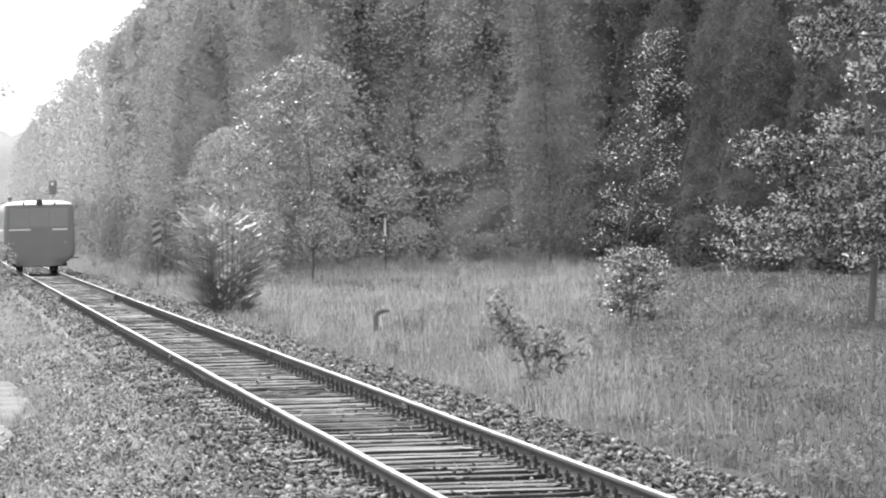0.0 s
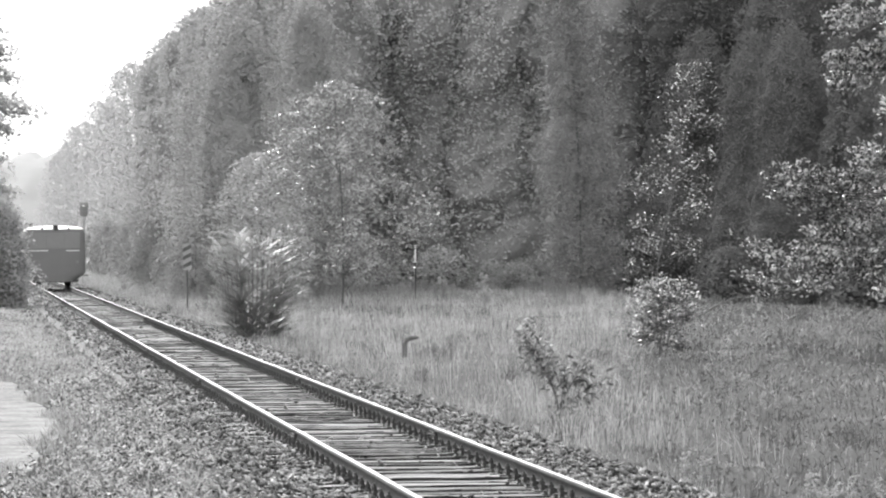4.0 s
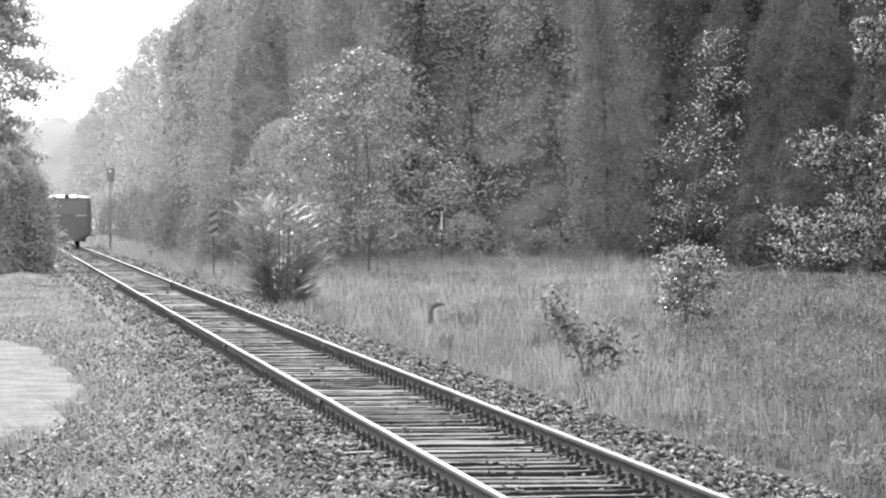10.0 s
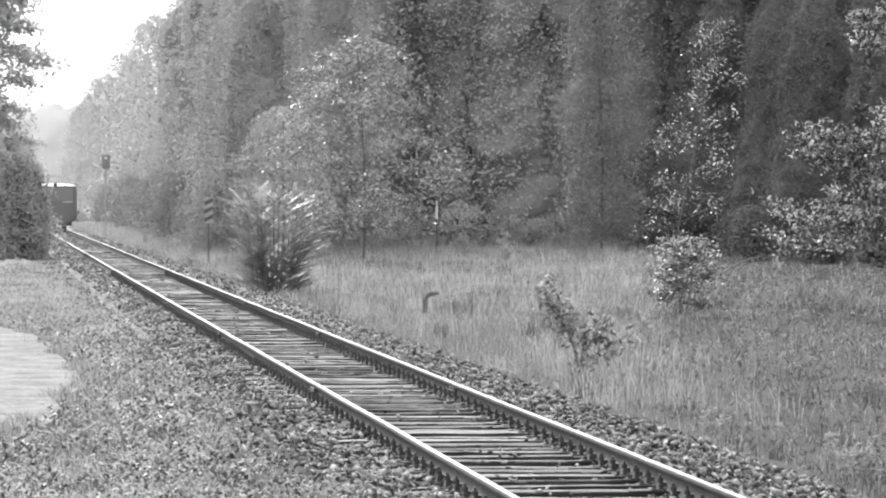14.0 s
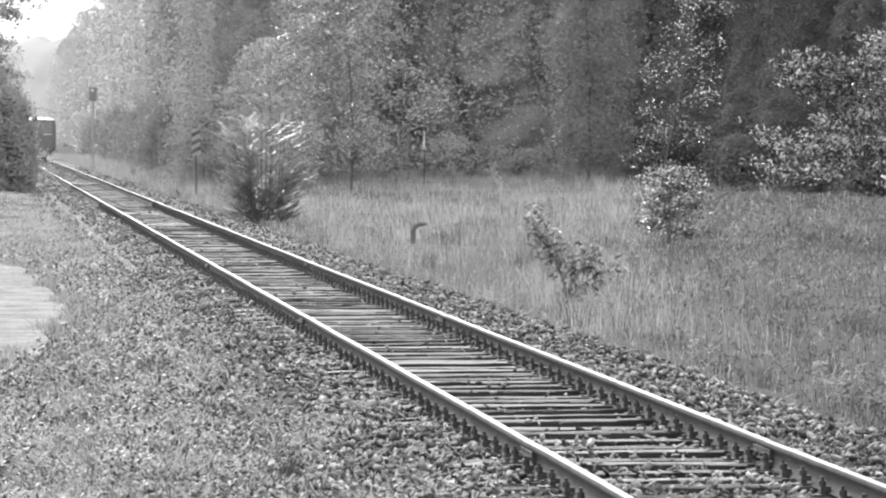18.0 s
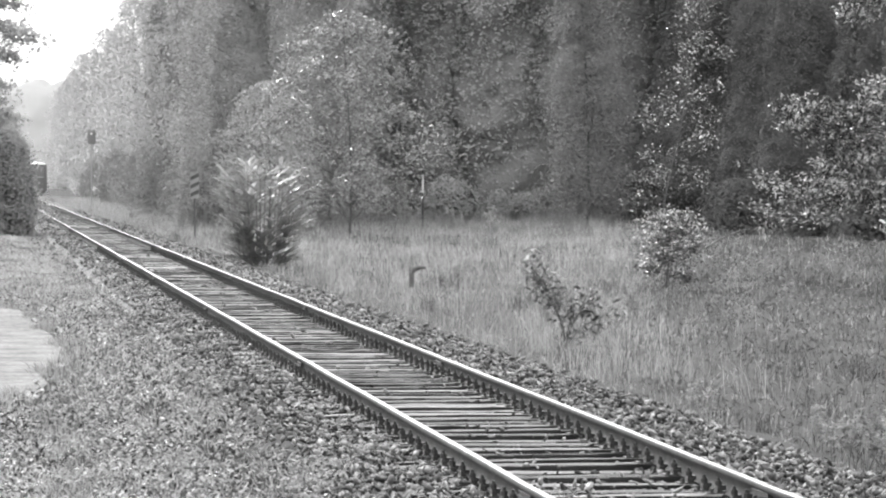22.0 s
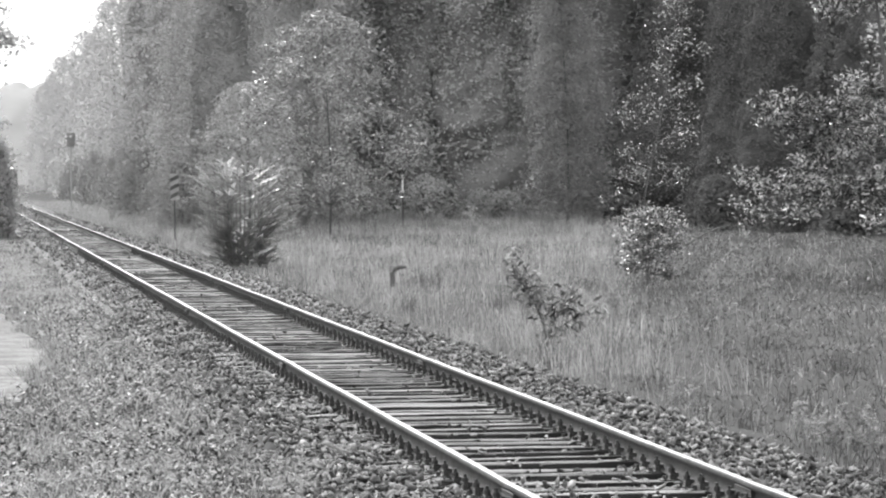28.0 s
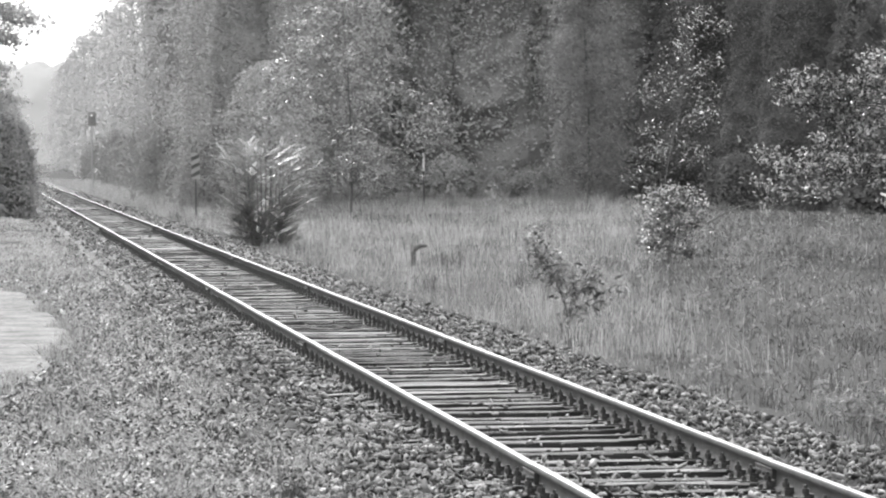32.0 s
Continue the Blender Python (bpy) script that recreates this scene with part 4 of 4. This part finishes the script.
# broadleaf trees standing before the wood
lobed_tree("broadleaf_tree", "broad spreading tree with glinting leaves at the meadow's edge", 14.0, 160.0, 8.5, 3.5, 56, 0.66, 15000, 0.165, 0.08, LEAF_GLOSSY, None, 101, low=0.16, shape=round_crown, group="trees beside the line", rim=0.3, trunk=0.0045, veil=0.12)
lobed_tree("broadleaf_tree", "small leafy tree with glinting leaves beside the line", 11.4, 166.0, 6.0, 2.0, 36, 0.66, 8500, 0.16, 0.08, LEAF_PALE, None, 102, low=0.08, shape=round_crown, group="trees beside the line", rim=0.3, trunk=0.012)
lobed_tree("broadleaf_tree", "tall leafy tree behind the sumac bush", 11.9, 190.0, 12.6, 2.9, 70, 0.95, 14000, 0.2, 0.1, LEAF_BIRCH, MASS_PALE, 103, low=0.02, shape=round_crown, group="trees beside the line", body=0.5)
lobed_tree("broadleaf_tree", "tall leafy tree behind the sumac bush", 15.6, 199.0, 14.0, 3.0, 70, 1.0, 14000, 0.2, 0.1, LEAF_BIRCH, MASS_PALE, 104, low=0.02, shape=round_crown, group="trees beside the line", body=0.5)
# a lighter column of foliage in front of the wood
lobed_tree("poplar", "tall narrow tree with soft pale foliage before the wood", 26.9, 187.0, 17.5, 1.8, 66, 0.85, 26000, 0.17, 0.085, LEAF_POPLAR, None, 114, low=0.06, group="trees beside the line", rim=0.15, trunk=0.0025, veil=0.3, sag=0.3)
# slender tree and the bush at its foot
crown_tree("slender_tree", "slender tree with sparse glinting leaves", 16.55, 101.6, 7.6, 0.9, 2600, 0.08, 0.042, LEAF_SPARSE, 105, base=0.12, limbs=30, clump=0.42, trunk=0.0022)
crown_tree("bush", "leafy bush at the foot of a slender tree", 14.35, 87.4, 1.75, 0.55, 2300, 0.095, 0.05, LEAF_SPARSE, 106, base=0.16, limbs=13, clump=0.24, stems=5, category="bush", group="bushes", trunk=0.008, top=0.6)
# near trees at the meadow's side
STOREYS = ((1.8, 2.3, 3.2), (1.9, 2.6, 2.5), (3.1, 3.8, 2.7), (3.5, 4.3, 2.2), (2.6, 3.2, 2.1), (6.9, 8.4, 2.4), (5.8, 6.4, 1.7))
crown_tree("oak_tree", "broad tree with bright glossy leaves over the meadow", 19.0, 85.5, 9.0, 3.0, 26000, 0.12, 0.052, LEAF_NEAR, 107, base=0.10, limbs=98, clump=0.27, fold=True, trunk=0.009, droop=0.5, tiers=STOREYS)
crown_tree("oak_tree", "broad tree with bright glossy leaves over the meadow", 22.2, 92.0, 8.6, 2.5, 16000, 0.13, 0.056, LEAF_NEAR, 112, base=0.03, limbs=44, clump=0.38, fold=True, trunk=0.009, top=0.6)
# hedge beside the line
lobed_tree("hedge_tree", "dark leafy tree rising out of the hedge beside the line", -0.3, 163.0, 11.8, 1.75, 34, 0.75, 15000, 0.21, 0.12, LEAF_HEDGE, None, 108, low=0.34, shape=round_crown, group="hedges", rim=0.3, trunk=0.004, veil=0.06)
lobed_tree("hedge_tree", "dark leafy tree rising out of the hedge beside the line", -2.6, 165.0, 11.0, 2.1, 34, 0.85, 13000, 0.22, 0.13, LEAF_HEDGE, None, 113, low=0.3, shape=round_crown, group="hedges", rim=0.3, trunk=0.004, veil=0.06)
for x, y, h, r in ((1.2, 157.8, 4.0, 1.1), (0.1, 157.0, 4.3, 1.15), (-2.0, 157.0, 4.9, 1.4), (0.6, 162.0, 4.6, 1.3), (-4.6, 160.0, 6.0, 1.6)):
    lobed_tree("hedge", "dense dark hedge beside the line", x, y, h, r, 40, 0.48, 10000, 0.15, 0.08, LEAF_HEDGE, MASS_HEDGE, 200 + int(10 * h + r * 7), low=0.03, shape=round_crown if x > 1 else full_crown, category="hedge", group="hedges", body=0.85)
# sapling
def forked_sapling(x, y):
    """Two leaning stems with leaves in tufts, one tall to the left, one low to the right."""
    rng = np.random.default_rng(110)
    ob = thing("sapling", pose(x, y, float(ground_z(x, y)) - 0.02), "small forked leafy sapling in the dry grass", "sapling")
    wood, spots = [], []
    for tip, n in (((-0.60, 0.1, 1.24), 36), ((-0.42, -0.1, 1.0), 20), ((0.42, 0.05, 0.82), 18), ((0.7, -0.05, 0.6), 16), ((0.18, 0.15, 0.72), 10)):
        t = np.linspace(0, 1, 7)
        tip = np.array(tip)
        stem = np.stack([tip[0] * t ** 1.6, tip[1] * t, tip[2] * t ** 0.85], 1)
        wood.append(tube_arrays(stem, 0.013 * (1.15 - t), 6))
        for k in range(n):
            u = 0.42 + 0.6 * k / n
            p = np.array([np.interp(min(u, 1), t, stem[:, c]) for c in range(3)])
            q = p + rng.normal(0, 0.11, 3) + (0, 0, 0.05)
            wood.append(tube_arrays(np.stack([p, (p + q) / 2, q]), (0.005, 0.004, 0.002), 4))
            spots.append(q)
    spots = np.array(spots)
    pick = rng.integers(0, len(spots), 520)
    c = spots[pick] + rng.normal(0, 0.06, (520, 3))
    part("trunk", mesh_of("trunk", *joined(wood), BARK, True), ob)
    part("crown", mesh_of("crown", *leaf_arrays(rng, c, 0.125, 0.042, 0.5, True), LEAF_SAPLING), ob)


forked_sapling(8.08, 57.9)


def sumac(x, y):
    """A bush of long stiff fronds with close paired leaflets, rising outwards from several stems."""
    rng = np.random.default_rng(120)
    ob = thing("sumac_bush", pose(x, y, float(ground_z(x, y)) - 0.03), "sumac bush with long arching feathery fronds beside the track", "bush", "bushes")
    wood, pieces = [], []
    for k in range(76):
        low = k >= 48
        a, r = k * 2.4 + rng.uniform(-0.4, 0.4), 0.08 + 0.78 * math.sqrt((k % 48 + 0.5) / 48)
        top = np.array([math.cos(a) * r, 0.85 * math.sin(a) * r, (3.0 - 0.75 * r * r) * (rng.uniform(0.03, 0.4) if low else rng.uniform(0.8, 1.0) if k % 3 == 0 else rng.uniform(0.3, 0.9))])
        if not low:
            wood.append(tube_arrays(np.stack([top * (0.7, 0.7, 0), top * (0.9, 0.9, 0.5), top]), (0.01, 0.008, 0.006), 6))
        for q in range(9):
            b = a + (q % 5 - 2) * 0.6 + rng.uniform(-0.3, 0.3)
            ln = rng.uniform(0.55, 0.95)
            u = np.linspace(0, 1, 9)
            rise = rng.uniform(0.25, 0.75)
            foot = top * (1.0, 1.0, 1.0 if q < 5 else rng.uniform(0.1, 0.9))
            fr = foot - (0, 0, rng.uniform(0, 0.12)) + np.stack([math.cos(b) * ln * u, math.sin(b) * ln * u, rise * ln * u - 0.2 * ln * u ** 2], 1)
            wood.append(tube_arrays(fr, 0.007 * (1.1 - u), 4))
            n = 26
            uu = np.linspace(0.1, 1, n)
            p = np.stack([np.interp(uu, u, fr[:, c]) for c in range(3)], 1)
            side = np.array([-math.sin(b), math.cos(b), 0.0])
            fwd = unit(np.gradient(p, axis=0))
            for s in (-1, 1):
                tip = p + (side * s * 0.7 + fwd * 0.55 + (0, 0, -0.02)) * (0.075 * np.sin(0.5 + uu * 2.4))[:, None]
                mid = (p + tip) / 2 + (0, 0, 0.006)
                w = fwd * 0.02
                v = np.stack([p, mid + w, tip, mid - w], 1).reshape(-1, 3)
                pieces.append((v, np.arange(n * 4).reshape(n, 4)))
    part("trunk", mesh_of("trunk", *joined(wood), BARK, True), ob)
    part("crown", mesh_of("crown", *joined(pieces), LEAF_SUMAC), ob)


sumac(7.32, 110.2)

# ---- railcar ----
def railcar():
    """A two-axle railbus, seen from its end; its origin lies on the rail heads under the near end."""
    W, L = 1.5, 13.3
    car = thing("railcar", pose(CENTRE, 180.3, 0), "dark two-axle railcar with a pale roof running along the track", "railcar")
    # end and side walls: one shell, rounded in plan, drawn in towards the foot
    levels = [(0.27, 0.62), (0.40, 0.72), (0.52, 0.86), (0.66, 0.96), (0.80, 1.0), (1.84, 1.0), (2.55, 0.985), (2.78, 0.965), (2.86, 0.945)]
    xs = [math.copysign(abs(math.cos(math.pi * k / 20)) ** 0.35, math.cos(math.pi * k / 20)) for k in range(21)]
    ring = [(-x * W, 0.34 * (1 - math.sin(math.pi * k / 20) ** 0.5)) for k, x in enumerate(xs)]
    ring = ring + [(-x, L - y) for x, y in ring]
    n = len(ring)
    v = [(x * s, y, z) for z, s in levels for x, y in ring]
    f = [(i * n + j, i * n + (j + 1) % n, (i + 1) * n + (j + 1) % n, (i + 1) * n + j) for i in range(len(levels) - 1) for j in range(n)]
    part("body", mesh_of("body", v, f, CAR_PAINT), car)
    arch = [(2.86, 0.945), (2.89, 0.94), (2.94, 0.86), (2.985, 0.70), (3.02, 0.45), (3.04, 0.2), (3.045, 0.02)]
    v = [(x * s, L / 2 + (y - L / 2) * (1 - 2 * (0.945 - s) * 1.5 / L), z) for z, s in arch for x, y in ring]
    f = [(i * n + j, i * n + (j + 1) % n, (i + 1) * n + (j + 1) % n, (i + 1) * n + j) for i in range(len(arch) - 1) for j in range(n)]
    part("roof", mesh_of("roof", v, f, CAR_ROOF), car, "pale rounded roof")
    part("floor_pan", bm_mesh("floor_pan", box(-1.15, 0.3, 0.24, 1.15, L - 0.3, 0.4, bevel=0.02), IRON), car)
    part("roof_lamp", bm_mesh("roof_lamp", rod((0.03, -0.05, 2.95), (0.03, 0.35, 2.95), 0.14, sides=18), IRON), car, "round dark roof lamp")
    part("horn", bm_mesh("horn", add_rod(rod((-1.2, 0.8, 2.92), (-1.2, 0.8, 3.12), 0.03), (-1.28, 0.8, 3.12), (-1.1, 0.8, 3.16), 0.06), IRON), car)
    for x in (-0.64, 0.68):
        part("roof_strap", bm_mesh("roof_strap", box(x - 0.035, -0.01, 2.82, x + 0.035, 0.7, 3.0, bevel=0.005), IRON), car, "dark roof strap")
    for x0, x1 in ((-1.27, -0.36), (0.56, 1.2)):
        part("stripe", bm_mesh("stripe", box(x0, -0.022, 1.78, x1, 0.05, 1.835, bevel=0.004), TRIM_WHITE), car, "thin pale trim strip")
    for x0, x1 in ((-1.2, -0.47), (-0.4, 0.4), (0.47, 1.2)):
        w = part("window", bm_mesh("window", box(x0, -0.012, 1.93, x1, 0.07, 2.68, bevel=0.01), GLASS), car, "dark window pane")
        part("window_frame", bm_mesh("window_frame", box(x0 - 0.03, -0.006, 1.9, x1 + 0.03, 0.05, 2.71, bevel=0.01), GLASS), w)
    for s in (-1, 1):
        for k in range(6):
            part("window", bm_mesh("window", box(s * 1.475, 1.2 + k * 1.9, 1.86, s * 1.502, 2.7 + k * 1.9, 2.6, bevel=0.005), GLASS), car, "dark window pane")
        part("side_stripe", bm_mesh("side_stripe", box(s * 1.49, 0.5, 1.78, s * 1.508, L - 0.5, 1.83), TRIM_WHITE), car, "thin pale trim strip")
        part("buffer", bm_mesh("buffer", add_rod(rod((s * 0.87, 0.1, 0.72), (s * 0.87, -0.3, 0.72), 0.06), (s * 0.87, -0.3, 0.72), (s * 0.87, -0.34, 0.72), 0.16, sides=16), CAR_PAINT), car)
        part("step", bm_mesh("step", box(s * 1.36, 0.4, 0.56, s * 1.66, 1.0, 0.61, bevel=0.006), IRON), car)
        part("tail_light", bm_mesh("tail_light", rod((s * 1.1, -0.03, 1.25), (s * 1.1, 0.1, 1.25), 0.07, sides=14), GLASS), car)
    sets = []
    for y in (3.3, 9.8):
        bm = bmesh.new()
        add_rod(bm, (-0.9, 0, 0), (0.9, 0, 0), 0.07, sides=10)
        for s in (-1, 1):
            add_rod(bm, (s * 0.70, 0, 0), (s * 0.83, 0, 0), 0.44, sides=24)
            add_rod(bm, (s * 0.66, 0, 0), (s * 0.70, 0, 0), 0.47, sides=24)
            add_box(bm, s * 0.72, -0.05, -0.38, s * 0.85, 0.05, 0.38)
        ob = part("wheelset", bm_mesh("wheelset", bm, IRON), car, "", pose(0, y, 0.44))
        sets.append((ob, y))
        for s in (-1, 1):
            part("axle_box", bm_mesh("axle_box", box(s * 0.9, y - 0.16, 0.3, s * 1.08, y + 0.16, 0.58, bevel=0.02), IRON), car)
            part("spring", bm_mesh("spring", box(s * 0.93, y - 0.5, 0.58, s * 1.05, y + 0.5, 0.64, bevel=0.01), IRON), car)
    return car, sets


CAR, WHEELSETS = railcar()

# ---- line-side things ----
def striped_marker(x, y):
    ob = thing("striped_marker", pose(x, y, float(ground_z(x, y)) - 0.05, 0, 0, -5), "narrow board with slanting dark and pale stripes on a post", "sign")
    part("post", bm_mesh("post", rod((0, 0.05, 0), (0, 0.05, 2.55), 0.03), BARK), ob)
    part("board", bm_mesh("board", box(-0.16, 0.0, 1.58, 0.16, 0.02, 2.56, bevel=0.004), SIGN_WHITE), ob, "white board")
    for k in range(3):
        bm = bmesh.new()
        z = 1.62 + k * 0.31
        quad = [bm.verts.new(c) for c in ((-0.155, -0.003, z), (0.155, -0.003, z + 0.16), (0.155, -0.003, z + 0.31), (-0.155, -0.003, z + 0.15))]
        bm.faces.new(quad)
        bmesh.ops.solidify(bm, geom=bm.faces[:], thickness=0.002)
        part("stripe", bm_mesh("stripe", bm, SIGN_BLACK), ob, "slanting dark stripe")


striped_marker(8.09, 158.5)


def signal(x, y):
    ob = thing("light_signal", pose(x, y, float(ground_z(x, y)) - 0.05, 0, 0, -4), "slim railway light signal on a mast, one white lamp lit", "signal")
    part("mast", bm_mesh("mast", rod((0, 0.12, 0), (0, 0.12, 5.1), 0.06), HAZED_STEEL), ob)
    part("base", bm_mesh("base", box(-0.2, -0.08, 0, 0.2, 0.32, 0.3, bevel=0.02), IRON), ob)
    part("back_board", bm_mesh("back_board", box(-0.25, 0.0, 4.3, 0.25, 0.06, 5.2, bevel=0.03), SIGNAL_BOARD), ob, "back board paled to stand in for haze")
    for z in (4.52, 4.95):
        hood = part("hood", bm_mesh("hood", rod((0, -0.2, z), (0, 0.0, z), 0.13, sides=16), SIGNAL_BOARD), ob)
        part("lens", bm_mesh("lens", rod((0, -0.215, z), (0, -0.2, z), 0.05, sides=16), LAMP if z > 4.7 else GLASS), hood)


signal(7.01, 261.7)


def marker_post(x, y):
    ob = thing("marker_post", pose(x, y, float(ground_z(x, y)) - 0.1), "thin dark post with a white band beside the meadow", "post")
    part("pole", bm_mesh("pole", rod((0, 0, 0), (0, 0, 3.1), 0.025), IRON), ob)
    part("band", bm_mesh("band", rod((0, 0, 1.75), (0, 0, 2.55), 0.04, sides=12), TRIM_WHITE), ob, "white painted band")


marker_post(19.14, 182.0)


def scrap(x, y):
    """A dark bent piece of rubber sheet standing in the grass."""
    t = np.linspace(0, 1, 12)
    arc = 0.8 * np.stack([-0.15 + 0.34 * np.clip(t * 1.5 - 0.5, 0, 1) ** 1.1, 0.05 * t, 0.02 + 0.3 * np.sin(np.minimum(t * 2.1, 1.6))], 1)
    arc[0, 2] -= 0.14
    v, f = tube_arrays(arc, 0.05 - 0.025 * t + 0.015 * np.sin(t * 3.1), 8)
    return tagged(new("bent_scrap", mesh_of("bent_scrap", v + (x, y, float(ground_z(x, y)) + 0.40), f, BARK, True)), "dark bent piece of scrap in the grass", "scrap")


scrap(8.43, 81.1)


def tall_weed(x, y, height, seed, material, label, leaf=0.05):
    """A stalk or two with side stalks and small leaves or flower heads."""
    rng = np.random.default_rng(seed)
    ob = thing("tall_weed", pose(x, y, float(ground_z(x, y)) - 0.02), label, "weed", "tall weeds in the meadow")
    wood, c = [], []
    for k in range(3):
        lean = rng.normal(0, 0.18, 2) * height
        u = np.linspace(0, 1, 6)
        st = np.stack([lean[0] * u ** 1.4 + rng.normal(0, 0.03), lean[1] * u ** 1.4, height * rng.uniform(0.75, 1.0) * u], 1)
        wood.append(tube_arrays(st, 0.009 * (1.2 - u), 5))
        for q in range(7):
            w = rng.uniform(0.35, 1.0)
            p = np.array([np.interp(w, u, st[:, d]) for d in range(3)])
            a = rng.uniform(0, 6.28)
            e = p + np.array([math.cos(a), math.sin(a), 0.7]) * height * rng.uniform(0.06, 0.16)
            wood.append(tube_arrays(np.stack([p, (p + e) / 2, e]), (0.005, 0.004, 0.002), 4))
            c.append(e + rng.normal(0, 0.02, (5, 3)))
    c = np.concatenate(c)
    part("stalk", mesh_of("stalk", *joined(wood), material, True), ob)
    part("leaves", mesh_of("leaves", *leaf_arrays(rng, c, leaf, leaf * 0.5, -0.2, True), material), ob)


for k, (x, y, h) in enumerate(((18.0, 148.5, 1.5), (18.3, 150.0, 1.1), (24.6, 196.0, 1.7))):
    tall_weed(x, y, h, 200 + k, STRAW, "dry pale weed stalk with whitish heads above the grass", 0.13)
for k, (x, y, h) in enumerate(((7.0, 40.2, 0.3), (6.95, 40.8, 0.34), (7.1, 35.6, 0.42), (7.2, 35.2, 0.36), (7.55, 34.6, 0.45), (6.95, 33.6, 0.5), (7.05, 33.0, 0.55))):
    tall_weed(x, y, h, 220 + k, STRAW if k < 5 else WEED, "pale-headed weed at the meadow's edge" if k < 5 else "dark leafy weed at the edge of the ballast", 0.04 if k < 5 else 0.055)
for k, (x, y, h) in enumerate(((10.36, 66.7, 0.7), (12.74, 71.9, 0.8), (13.05, 67.9, 0.7), (14.70, 79.2, 0.9), (11.2, 62.0, 0.65), (9.6, 55.2, 0.6))):
    tall_weed(x, y, h, 230 + k, WEED, "leafy weed standing in the meadow grass", 0.06)


def dead_branch(x, y):
    """A fallen bough, arching out of the grass."""
    rng = np.random.default_rng(240)
    u = np.linspace(0, 1, 10)
    main = np.stack([3.0 * u, 0.4 * u, 0.05 + 0.75 * np.sin(u * 2.6)], 1)
    pieces = [tube_arrays(main, 0.03 * (1.15 - u), 7)]
    for k in range(7):
        w = rng.uniform(0.15, 0.95)
        p = np.array([np.interp(w, u, main[:, d]) for d in range(3)])
        e = p + np.array([rng.uniform(-0.6, 0.6), rng.uniform(-0.4, 0.4), rng.uniform(-0.45, 0.3)])
        e[2] = max(e[2], 0.1)
        pieces.append(tube_arrays(np.stack([p, (p + e) / 2 + (0, 0, 0.06), e]), (0.02, 0.014, 0.006), 5))
    v, f = joined(pieces)
    tagged(new("dead_branch", mesh_of("dead_branch", v + (x, y, float(ground_z(x, y))), f, BARK, True)), "dark dead branch arching over the grass", "branch")


dead_branch(20.00, 117.3)

# ---- what moves ----
RUN = [(0.0, 180.3), (1.0, 188.0), (2.0, 195.6), (3.0, 203.3), (4.0, 211.0), (5.0, 218.8), (6.0, 226.7), (7.5, 238.0), (9.0, 249.3), (11.0, 263.2), (13.0, 277.2), (15.0, 291.6), (17.0, 307.0), (19.0, 323.5), (21.5, 345.0), (24.0, 367.0), (28.0, 402.5), (32.0, 438.0)]


def motions():
    walk(CAR, [(t, pose(CENTRE, y, 0)) for t, y in RUN])
    ts = np.arange(0, SECONDS + 0.001, 1 / 15)
    run = np.interp(ts, [r[0] for r in RUN], [r[1] for r in RUN])
    for ob, y in WHEELSETS:
        walk(ob, [(float(t), pose(0, y, 0.44, -math.degrees((d - run[0]) / 0.44), 0, 0)) for t, d in zip(ts, run)])


motions()
